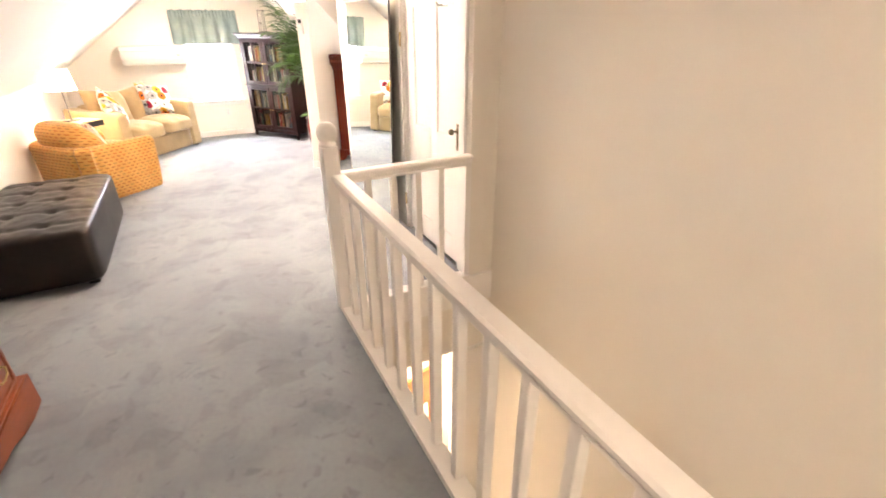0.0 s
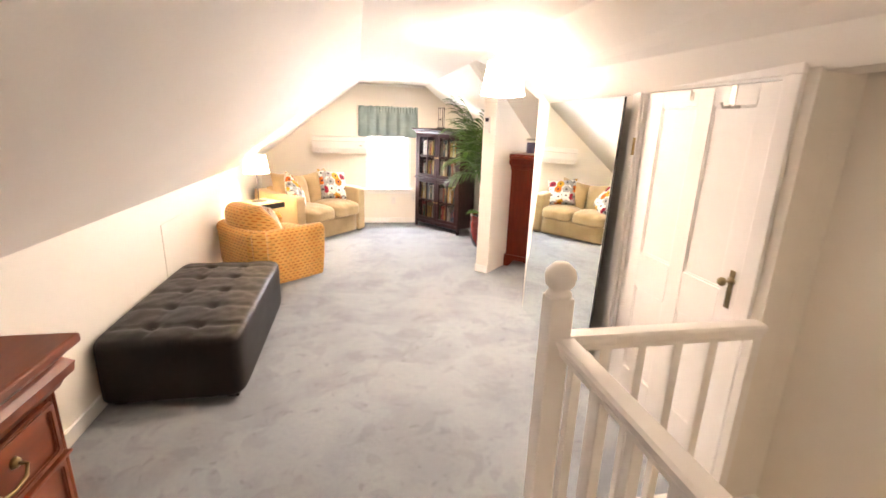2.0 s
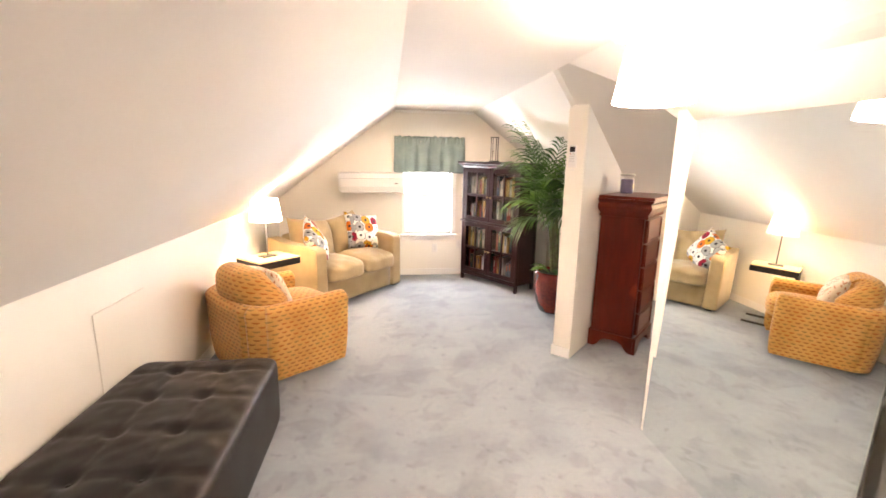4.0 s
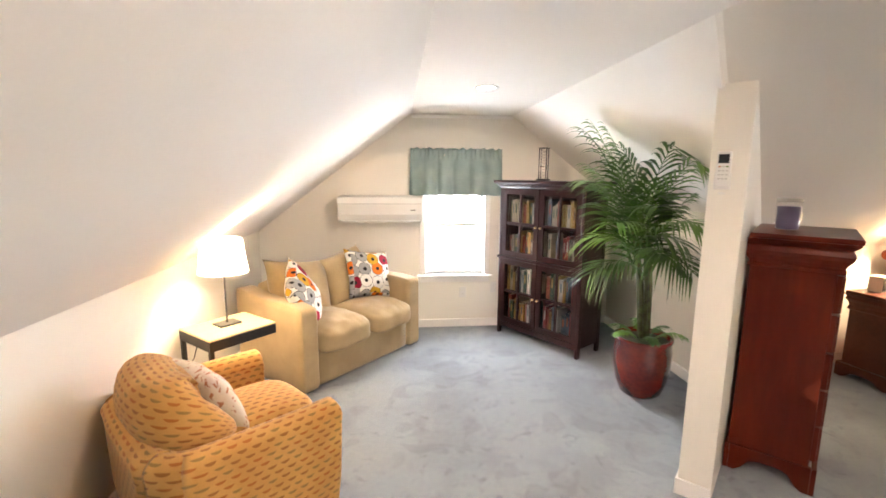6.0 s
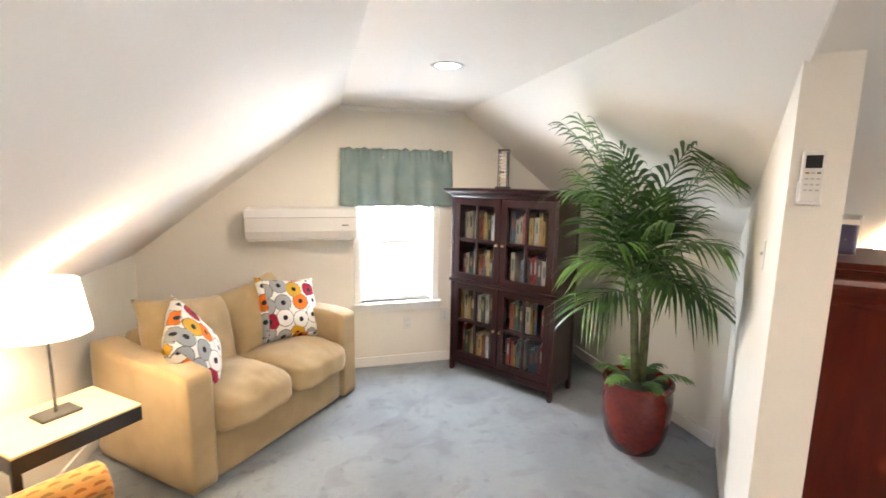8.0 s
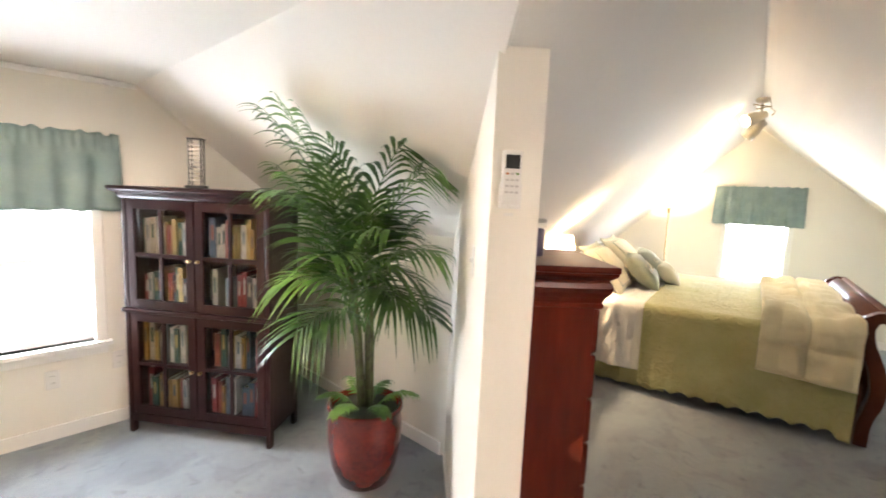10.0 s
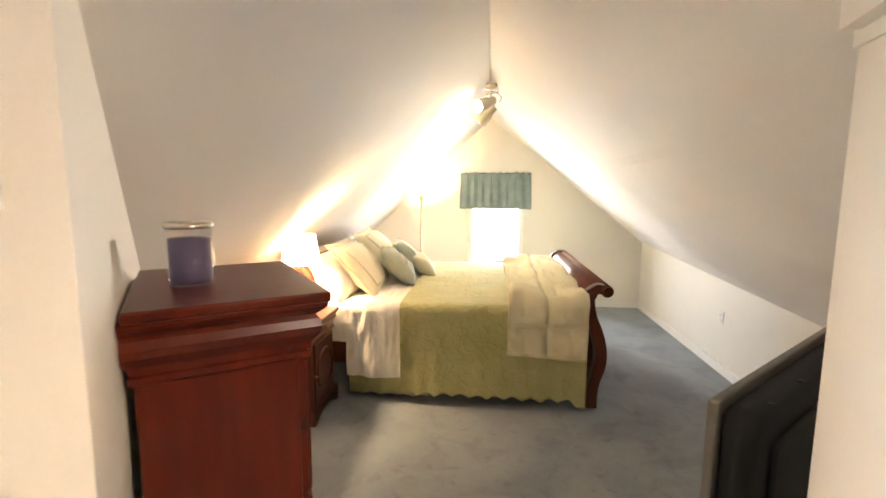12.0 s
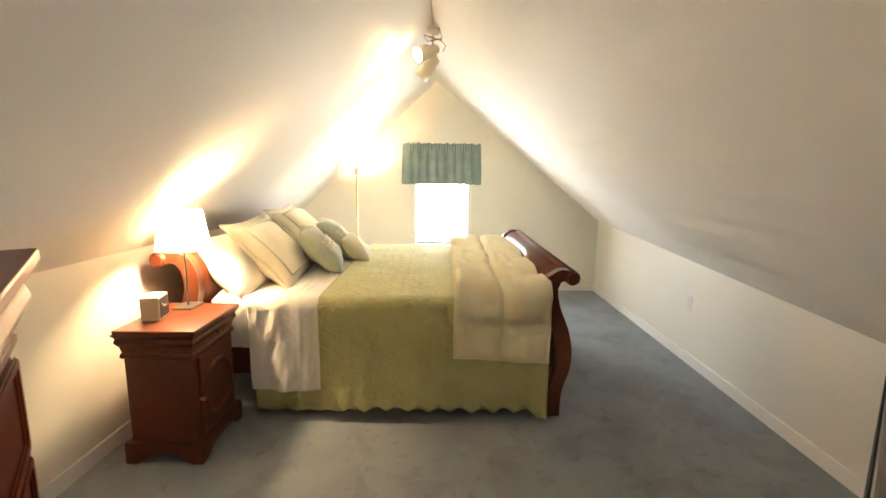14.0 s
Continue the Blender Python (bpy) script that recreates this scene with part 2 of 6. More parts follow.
# bedroom wing
nz = lambda v: Z_NKNEE + (V_NORTH - v) * (Z_RIDGE - Z_NKNEE) / (V_NORTH - V_RIDGE)
sz = lambda v: Z_SKNEE + (v - V_SOUTH) * (Z_RIDGE - Z_SKNEE) / (V_RIDGE - V_SOUTH)


def on_roof(x, y, rise):
    v = (BED.inverted() @ Vector((x, y, 0))).y
    return (x, y, rise(v))


structure("ceiling_bedroom_north", slab([on_roof(1.60, 6.18, nz), on_roof(1.60, valley(1.60), nz), on_roof(3.15, valley(3.15), nz), bw(U_GABLE, V_NORTH, Z_NKNEE), bw(U_GABLE, V_RIDGE, Z_RIDGE)], (0, 0, 0.1)), PLASTER, "cream sloped bedroom ceiling, lit by spots", "ceiling")
bm = bmesh.new()
ends = [on_roof(2.31, 6.263, sz), bw(2.93, V_SOUTH, Z_SKNEE - 0.26)], [bw(U_GABLE, V_RIDGE, Z_RIDGE), bw(U_GABLE, V_SOUTH, Z_SKNEE)]
n_strip = 14
for i in range(n_strip):
    q = [[Vector(e[0]).lerp(Vector(e[1]), t / n_strip) for t in (i, i + 1)] for e in ends]
    slab([q[0][0], q[1][0], q[1][1], q[0][1]], (0, 0, 0.1), bm)
slab([on_roof(1.60, 6.18, sz), on_roof(2.31, 6.263, sz), on_roof(2.33, 5.70, sz), on_roof(1.60, 5.60, sz)], (0, 0, 0.1), bm)
bmesh.ops.remove_doubles(bm, verts=bm.verts[:], dist=0.0004)
structure("ceiling_bedroom_south", bm, PLASTER, "cream sloped bedroom ceiling", "ceiling")
structure("ceiling_ridge", slab([bw(1.75, V_RIDGE - 0.07, 2.652), bw(U_GABLE, V_RIDGE - 0.07, 2.652), bw(U_GABLE, V_RIDGE + 0.07, 2.652), bw(1.75, V_RIDGE + 0.07, 2.652)], (0, 0, 0.05)), PLASTER, "plaster closing the bedroom ridge", "ceiling")
bm = slab([(1.60, 5.4, TOP + 0.06), (1.60, valley(1.60), TOP + 0.02), (1.60, valley(1.60), 2.8), (1.60, 5.4, 2.8)], (-0.05, 0, 0))
structure("ceiling_riser", bm, PLASTER, "short riser where the two ceilings meet", "ceiling")
structure("wall_bedroom_north", slab([bw(4.2, V_NORTH, 0), bw(U_GABLE, V_NORTH, 0), bw(U_GABLE, V_NORTH, Z_NKNEE), bw(4.2, V_NORTH, Z_NKNEE)], BED.to_3x3() @ Vector((0, 0.1, 0))), WALL, "low cream knee wall behind the bed", "wall")
structure("wall_bedroom_south", slab([bw(2.9, V_SOUTH, 0), bw(U_GABLE, V_SOUTH, 0), bw(U_GABLE, V_SOUTH, Z_SKNEE), bw(2.9, V_SOUTH, Z_SKNEE - 0.26)], BED.to_3x3() @ Vector((0, -0.1, 0))), WALL, "low cream knee wall with an outlet", "wall")
bed_out = lambda x: nz(-x) if -x > V_RIDGE else sz(-x)
structure("wall_bedroom_gable", gable(1, ((-V_NORTH, -V_RIDGE, -V_SOUTH), bed_out), (-WIN_E[1], -WIN_E[0], WIN_E[2], WIN_E[3]), 0.16), WALL, "cream bedroom gable wall with one window", "wall", BED @ pose(U_GABLE, 0, 0, 0, 0, -90))
# east wall, upper back side in the bedroom
structure("wall_bedroom_west", slab([(2.293, 4.1, 0), (2.293, 5.715, 0), (2.293, 5.715, 2.20), (2.293, 4.1, 0.75)], (0.03, 0, 0)), WALL, "cream bedroom wall beside the opening", "wall")
# diagonal partition under the valley
PD = Vector((0.695, 0.719, 0)).normalized()
PN = Vector((PD.y, -PD.x, 0))
P0 = Vector((1.880, 6.818, 0))
plen = 1.80
vz = lambda d: TOP - PITCH * (P0.x + PD.x * d - FLAT_E) + 0.015
structure("wall_partition", slab([P0, P0 + PD * plen, P0 + PD * plen + Vector((0, 0, vz(plen))), P0 + Vector((0, 0, vz(0)))], PN * 0.150), WALL, "cream partition wall ending in a narrow post", "wall")
# lower storey glimpsed down the stairwell
LOWER = material("lower_floor", (0.74, 0.64, 0.48), (0.66, 0.55, 0.40), 0.4, 3, 30, 0.05)
structure("floor_lower", slab([(-1.05, Y_SOUTH, -2.6), (3.5, Y_SOUTH, -2.6), (3.5, 7.5, -2.6), (-1.05, 7.5, -2.6)], (0, 0, -0.1)), LOWER, "pale wooden floor of the storey below", "floor")
bm = bmesh.new()
slab([(0.9, 7.5, -2.6), (3.5, 7.5, -2.6), (3.5, 7.5, -0.2), (0.9, 7.5, -0.2)], (0, 0.1, 0), bm)
slab([(3.5, Y_RAIL, -2.6), (3.5, 7.5, -2.6), (3.5, 7.5, -0.2), (3.5, Y_RAIL, -0.2)], (0.1, 0, 0), bm)
slab([(0.9, Y_RAIL, -2.6), (0.9, 7.5, -2.6), (0.9, 7.5, -0.2), (0.9, Y_RAIL, -0.2)], (-0.1, 0, 0), bm)
structure("wall_lower_room", bm, WALL, "cream walls of the room below", "wall")

# ---- more materials ----
CHERRY = material("cherry_wood", (0.125, 0.019, 0.006), (0.070, 0.009, 0.003), 0.30, 2.2, 26, 0.02, gloss=0.20, stretch=(1, 1, 0.18))
CHERRY_BED = material("cherry_bed_wood", (0.120, 0.030, 0.012), (0.080, 0.019, 0.008), 0.36, 3.0, 30, 0.03, coat=0.04, gloss=0.25, stretch=(0.3, 1, 1))
CHERRY_WARM = material("warm_cherry_wood", (0.27, 0.062, 0.018), (0.15, 0.030, 0.009), 0.32, 2.4, 26, 0.03, gloss=0.4, coat=0.15, stretch=(0.18, 1, 1))
ESPRESSO = material("espresso_wood", (0.026, 0.006, 0.006), (0.013, 0.003, 0.003), 0.30, 4, 30, 0.03, gloss=0.25, stretch=(1, 1, 0.2))
DARK = material("black_paint", (0.018, 0.016, 0.016), (0.010, 0.009, 0.009), 0.4, 8, 60, 0.03)
MAPLE = material("maple_top", (0.72, 0.58, 0.34), (0.64, 0.50, 0.28), 0.35, 3, 30, 0.03, stretch=(0.2, 1, 1))
LEATHER = material("black_leather", (0.014, 0.009, 0.006), (0.006, 0.004, 0.003), 0.40, 5, 170, 0.14, gloss=0.27)
SOFA_CLOTH = material("tan_microfibre", (0.48, 0.36, 0.195), (0.40, 0.295, 0.155), 0.9, 5, 240, 0.15, gloss=0.15, sheen=0.3)
CREAM_CLOTH = material("cream_cotton", (0.78, 0.72, 0.56), (0.71, 0.65, 0.49), 0.9, 6, 140, 0.2, gloss=0.15, sheen=0.15)
WHITE_CLOTH = material("white_sheet", (0.86, 0.84, 0.80), (0.80, 0.78, 0.74), 0.9, 7, 120, 0.2, gloss=0.15)
SAGE_CLOTH = material("sage_cushion_cloth", (0.46, 0.49, 0.40), (0.38, 0.41, 0.34), 0.75, 9, 90, 0.3, gloss=0.2, sheen=0.2)
VALANCE = material("green_valance_cloth", (0.27, 0.345, 0.33), (0.21, 0.28, 0.27), 0.85, 6, 160, 0.2, gloss=0.15, sheen=0.2)
METAL = material("brushed_steel", (0.62, 0.58, 0.52), (0.45, 0.42, 0.38), 0.3, 10, 80, 0.02, metal=1.0)
DARK_STEEL = material("dark_steel", (0.13, 0.125, 0.12), (0.09, 0.085, 0.08), 0.4, 10, 80, 0.02, metal=0.6)
BRASS = material("antique_brass", (0.52, 0.38, 0.18), (0.33, 0.23, 0.10), 0.35, 12, 80, 0.03, metal=1.0)
AGED_BRASS = material("aged_brass", (0.26, 0.20, 0.11), (0.14, 0.11, 0.06), 0.35, 12, 80, 0.03, metal=1.0)
WHITE_PLASTIC = material("white_plastic", (0.80, 0.78, 0.74), (0.77, 0.75, 0.71), 0.35, 2, 80, 0.01)
GREY_PLASTIC = material("silver_plastic", (0.19, 0.17, 0.145), (0.15, 0.135, 0.115), 0.4, 6, 120, 0.03)
BLACK_PLASTIC = material("black_plastic", (0.016, 0.016, 0.017), (0.010, 0.010, 0.011), 0.55, 6, 150, 0.05, gloss=0.3)
KEY_GREY = material("key_rubber", (0.56, 0.53, 0.50), (0.5, 0.47, 0.44), 0.6, 6, 120, 0.03)
RED_GLAZE = material("red_glaze", (0.20, 0.020, 0.012), (0.10, 0.010, 0.008), 0.16, 5, 40, 0.03, coat=0.5)
LEAF = material("palm_leaf", (0.080, 0.165, 0.030), (0.024, 0.062, 0.014), 0.40, 7, 60, 0.06, gloss=0.45)
LEAF_LIGHT = material("palm_leaf_young", (0.15, 0.28, 0.050), (0.060, 0.145, 0.025), 0.40, 7, 60, 0.06, gloss=0.45)
STALK = material("palm_stalk", (0.13, 0.15, 0.05), (0.075, 0.065, 0.03), 0.6, 20, 60, 0.2)
SOIL = material("moss_soil", (0.035, 0.045, 0.018), (0.03, 0.03, 0.018), 0.95, 14, 60, 0.6)
PURPLE_WAX = material("purple_wax", (0.10, 0.08, 0.16), (0.08, 0.062, 0.13), 0.35, 6, 60, 0.02)
PAPER = material("paper", (0.78, 0.74, 0.64), (0.7, 0.66, 0.56), 0.9, 5, 90, 0.1)
ORANGE_WOOD = material("orange_wood", (0.55, 0.20, 0.04), (0.40, 0.13, 0.025), 0.35, 4, 30, 0.03)
CREAM_METAL = material("cream_enamel", (0.72, 0.63, 0.47), (0.66, 0.57, 0.42), 0.35, 4, 60, 0.02)


def shade_material():
    """Thin white lampshade cloth that lets the bulb's light through."""
    m = bpy.data.materials.new("lampshade_cloth")
    m.use_nodes = True
    n, ln = m.node_tree.nodes, m.node_tree.links
    b = n["Principled BSDF"]
    b.inputs["Base Color"].default_value = (0.86, 0.82, 0.74, 1)
    b.inputs["Roughness"].default_value = 0.9
    tr, mix = n.new("ShaderNodeBsdfTranslucent"), n.new("ShaderNodeMixShader")
    tr.inputs[0].default_value = (0.95, 0.93, 0.88, 1)
    mix.inputs[0].default_value = 0.9
    ln.new(b.outputs[0], mix.inputs[1])
    ln.new(tr.outputs[0], mix.inputs[2])
    ln.new(mix.outputs[0], n["Material Output"].inputs[0])
    return m


SHADE = shade_material()
LIT_SHADE = glow("lit_pendant_shade", (1.0, 0.82, 0.66), 10.0)
LIT_DIFFUSER = glow("lit_pendant_diffuser", (1.0, 0.82, 0.66), 60.0)


def glass_material(name, rough=0.0, tint=(1, 1, 1)):
    m = bpy.data.materials.new(name)
    m.use_nodes = True
    n, ln = m.node_tree.nodes, m.node_tree.links
    tr, gl, mix, lw = n.new("ShaderNodeBsdfTransparent"), n.new("ShaderNodeBsdfGlossy"), n.new("ShaderNodeMixShader"), n.new("ShaderNodeLayerWeight")
    tr.inputs[0].default_value = (*tint, 1)
    gl.inputs["Roughness"].default_value = rough
    lw.inputs[0].default_value = 0.5
    pw, mr = n.new("ShaderNodeMath"), n.new("ShaderNodeMapRange")
    pw.operation = "POWER"
    pw.inputs[1].default_value = 4.0
    mr.inputs[3].default_value, mr.inputs[4].default_value = 0.025, 0.5
    ln.new(lw.outputs["Facing"], pw.inputs[0])
    ln.new(pw.outputs[0], mr.inputs[0])
    ln.new(mr.outputs[0], mix.inputs[0])
    ln.new(tr.outputs[0], mix.inputs[1])
    ln.new(gl.outputs[0], mix.inputs[2])
    ln.new(mix.outputs[0], n["Material Output"].inputs[0])
    return m


GLASS = glass_material("clear_glass")
MIRROR = bpy.data.materials.new("mirror_silver")
MIRROR.use_nodes = True
_b = MIRROR.node_tree.nodes["Principled BSDF"]
_b.inputs["Base Color"].default_value, _b.inputs["Metallic"].default_value, _b.inputs["Roughness"].default_value = (0.86, 0.90, 0.88, 1), 1.0, 0.0


def chair_cloth():
    """Gold upholstery with staggered rows of small half-moon leaves, on metre-sized UVs."""
    m = material("gold_patterned_cloth", (0.64, 0.35, 0.10), (0.55, 0.28, 0.07), 0.85, 6, 200, 0.2, gloss=0.15, sheen=0.2)
    n, ln = m.node_tree.nodes, m.node_tree.links
    b = n["Principled BSDF"]
    base = b.inputs["Base Color"].links[0].from_socket

    def math_(op, a, c=None):
        k = n.new("ShaderNodeMath")
        k.operation = op
        for i, v in enumerate((a, c)):
            if v is None:
                continue
            if isinstance(v, (int, float)):
                k.inputs[i].default_value = v
            else:
                ln.new(v, k.inputs[i])
        return k.outputs[0]
    uv, sp = n.new("ShaderNodeUVMap"), n.new("ShaderNodeSeparateXYZ")
    ln.new(uv.outputs[0], sp.inputs[0])
    y = math_("DIVIDE", sp.outputs[1], 0.032)
    row = math_("FLOOR", y)
    x = math_("ADD", math_("DIVIDE", sp.outputs[0], 0.056), math_("MULTIPLY", row, 0.5))
    fx, fy = math_("SUBTRACT", math_("FRACT", x), 0.5), math_("SUBTRACT", math_("FRACT", y), 0.30)
    d = math_("SQRT", math_("ADD", math_("POWER", math_("MULTIPLY", fx, 1.2), 2), math_("POWER", math_("ABSOLUTE", fy), 2)))
    moon = math_("MULTIPLY", math_("LESS_THAN", d, 0.41), math_("GREATER_THAN", fy, 0.0))
    wn, cv = n.new("ShaderNodeTexWhiteNoise"), n.new("ShaderNodeCombineXYZ")
    ln.new(math_("FLOOR", x), cv.inputs[0])
    ln.new(row, cv.inputs[1])
    ln.new(cv.outputs[0], wn.inputs[0])
    cr = n.new("ShaderNodeValToRGB")
    cr.color_ramp.interpolation = "CONSTANT"
    cr.color_ramp.elements[0].color, cr.color_ramp.elements[1].color = (0.30, 0.115, 0.03, 1), (0.40, 0.12, 0.022, 1)
    cr.color_ramp.elements[1].position = 0.45
    e = cr.color_ramp.elements.new(0.75)
    e.color = (0.27, 0.17, 0.05, 1)
    ln.new(wn.outputs[0], cr.inputs[0])
    mx = n.new("ShaderNodeMix")
    mx.data_type = "RGBA"
    ln.new(math_("MULTIPLY", moon, 0.85), mx.inputs[0])
    ln.new(base, mx.inputs[6])
    ln.new(cr.outputs[0], mx.inputs[7])
    ln.new(mx.outputs[2], b.inputs["Base Color"])
    return m


def ring_cloth():
    """White cotton printed with overlapping rings and discs in mustard, grey, crimson and orange."""
    m = material("ring_print_cloth", (0.8, 0.77, 0.7), (0.76, 0.73, 0.66), 0.9, 6, 180, 0.15, gloss=0.15)
    n, ln = m.node_tree.nodes, m.node_tree.links
    b = n["Principled BSDF"]
    base = b.inputs["Base Color"].links[0].from_socket
    uv = n.new("ShaderNodeUVMap")
    vo = n.new("ShaderNodeTexVoronoi")
    vo.voronoi_dimensions = "2D"
    vo.inputs["Scale"].default_value, vo.inputs["Randomness"].default_value = 8.6, 0.42
    ln.new(uv.outputs[0], vo.inputs["Vector"])
    pal = n.new("ShaderNodeValToRGB")
    pal.color_ramp.interpolation = "CONSTANT"
    tones = [(0.0, (0.58, 0.33, 0.03)), (0.20, (0.34, 0.34, 0.33)), (0.45, (0.80, 0.77, 0.71)), (0.60, (0.28, 0.015, 0.035)), (0.75, (0.68, 0.17, 0.02)), (0.88, (0.80, 0.77, 0.71))]
    pal.color_ramp.elements[0].color = (*tones[0][1], 1)
    pal.color_ramp.elements[1].position, pal.color_ramp.elements[1].color = tones[-1][0], (*tones[-1][1], 1)
    for p, c in tones[1:-1]:
        pal.color_ramp.elements.new(p).color = (*c, 1)
    sx = n.new("ShaderNodeSeparateColor")
    ln.new(vo.outputs["Color"], sx.inputs[0])
    ln.new(sx.outputs[0], pal.inputs[0])
    disc = n.new("ShaderNodeValToRGB")
    disc.color_ramp.interpolation = "CONSTANT"
    disc.color_ramp.elements[0].color = (0, 0, 0, 1)
    disc.color_ramp.elements[1].position, disc.color_ramp.elements[1].color = 0.52, (0, 0, 0, 1)
    disc.color_ramp.elements.new(0.15).color = (1, 1, 1, 1)
    ring = n.new("ShaderNodeValToRGB")
    ring.color_ramp.interpolation = "CONSTANT"
    ring.color_ramp.elements[0].color = (1, 1, 1, 1)
    ring.color_ramp.elements[1].position, ring.color_ramp.elements[1].color = 0.15, (0, 0, 0, 1)
    ring.color_ramp.elements.new(0.515).color = (1, 1, 1, 1)
    ring.color_ramp.elements.new(0.545).color = (0, 0, 0, 1)
    for r in (disc, ring):
        ln.new(vo.outputs["Distance"], r.inputs[0])
    m1, m2 = n.new("ShaderNodeMix"), n.new("ShaderNodeMix")
    m1.data_type = m2.data_type = "RGBA"
    ln.new(disc.outputs[0], m1.inputs[0])
    ln.new(base, m1.inputs[6])
    ln.new(pal.outputs[0], m1.inputs[7])
    ln.new(ring.outputs[0], m2.inputs[0])
    ln.new(m1.outputs[2], m2.inputs[6])
    m2.inputs[7].default_value = (0.03, 0.028, 0.03, 1)
    ln.new(m2.outputs[2], b.inputs["Base Color"])
    return m


def quilt_cloth(name, colour, other, scale, strength):
    """Matelasse cloth with raised scrolls."""
    m = material(name, colour, other, 0.9, 5, 150, 0.1, gloss=0.15, sheen=0.2)
    n, ln = m.node_tree.nodes, m.node_tree.links
    co, dn, vo = n.new("ShaderNodeTexCoord"), n.new("ShaderNodeTexNoise"), n.new("ShaderNodeTexVoronoi")
    vo.feature = "DISTANCE_TO_EDGE"
    vo.inputs["Scale"].default_value = scale
    dn.inputs["Scale"].default_value = 7
    mx = n.new("ShaderNodeMix")
    mx.data_type = "RGBA"
    mx.inputs[0].default_value = 0.12
    ln.new(co.outputs["Object"], dn.inputs["Vector"])
    ln.new(co.outputs["Object"], mx.inputs[6])
    ln.new(dn.outputs["Color"], mx.inputs[7])
    ln.new(mx.outputs[2], vo.inputs["Vector"])
    rp = n.new("ShaderNodeValToRGB")
    rp.color_ramp.elements[0].color, rp.color_ramp.elements[1].color = (1, 1, 1, 1), (0, 0, 0, 1)
    rp.color_ramp.elements[1].position = 0.24
    ln.new(vo.outputs["Distance"], rp.inputs[0])
    old = n["Principled BSDF"].inputs["Normal"].links[0].from_node
    bp = n.new("ShaderNodeBump")
    bp.inputs["Strength"].default_value, bp.inputs["Distance"].default_value = strength, 0.012
    ln.new(rp.outputs[0], bp.inputs["Height"])
    ln.new(old.outputs[0], bp.inputs["Normal"])
    ln.new(bp.outputs[0], n["Principled BSDF"].inputs["Normal"])
    return m


CHAIR_CLOTH, RING_CLOTH = chair_cloth(), ring_cloth()
QUILT = quilt_cloth("sage_quilt", (0.53, 0.505, 0.245), (0.47, 0.445, 0.205), 17, 0.34)
COMFORTER = quilt_cloth("cream_comforter", (0.88, 0.80, 0.54), (0.83, 0.74, 0.48), 14, 0.10)
SHEET = quilt_cloth("white_embroidered_sheet", (0.85, 0.82, 0.76), (0.78, 0.75, 0.68), 18, 0.12)
LEAF_PRINT = material("leaf_print_cloth", (0.78, 0.68, 0.55), (0.50, 0.22, 0.12), 0.9, 26, 60, 0.2, gloss=0.15, ramp=(0.39, 0.44), stretch=(1, 2.2, 1))

# ---- shape makers ----


def box_uv(bm):
    """UVs in metres, projected along each face's main axis."""
    uv = bm.loops.layers.uv.verify()
    bm.normal_update()
    for f in bm.faces:
        a = max(range(3), key=lambda i: abs(f.normal[i]))
        i, j = ((1, 2), (0, 2), (0, 1))[a]
        for l in f.loops:
            l[uv].uv = (l.vert.co[i], l.vert.co[j])
    return bm


def puff(sx, sy, sz, k=6.0, n=8, crown=0.0, rough=0.0, seed=0):
    """A soft rounded block, centred; crown lifts the middle of the top, rough wrinkles it."""
    bm = bmesh.new()
    bmesh.ops.create_cube(bm, size=2)
    bmesh.ops.subdivide_edges(bm, edges=bm.edges[:], cuts=n, use_grid_fill=True)
    for v in bm.verts:
        p = v.co
        r = (abs(p.x) ** k + abs(p.y) ** k + abs(p.z) ** k) ** (1 / k)
        q = p / r
        lift = crown * (1 - q.x * q.x) * (1 - q.y * q.y) if q.z > 0 else 0
        w = Vector((q.x * sx / 2, q.y * sy / 2, q.z * sz / 2 + lift))
        if rough:
            w += q * rough * noise.noise(w * 9 + Vector((seed * 3.1, seed, 0)))
        v.co = w
    return bm


def pillow(sx, sy, h, n=14, seed=0, rough=0.012):
    """A stuffed cushion lying flat, with drawn-out corners."""
    bm = bmesh.new()
    bmesh.ops.create_grid(bm, x_segments=n, y_segments=n, size=1)
    top = bm.verts[:]
    for v in top:
        x, y = v.co.x, v.co.y
        pin = 1 - 0.10 * (1 - abs(x) ** 2) * abs(y) ** 3
        pin2 = 1 - 0.10 * (1 - abs(y) ** 2) * abs(x) ** 3
        z = h / 2 * (max(1 - abs(x) ** 2.6, 0) * max(1 - abs(y) ** 2.6, 0)) ** 0.55
        w = Vector((x * sx / 2 * pin2, y * sy / 2 * pin, z))
        w.z += rough * noise.noise(w * 8 + Vector((seed * 2.7, 0, seed))) * (z / h * 2)
        v.co = w
    dup = bmesh.ops.duplicate(bm, geom=bm.faces[:] + bm.edges[:] + top)
    for g in dup["geom"]:
        if isinstance(g, bmesh.types.BMVert):
            g.co.z = -g.co.z
    bmesh.ops.remove_doubles(bm, verts=bm.verts[:], dist=0.0005)
    bmesh.ops.recalc_face_normals(bm, faces=bm.faces)
    return box_uv(bm)


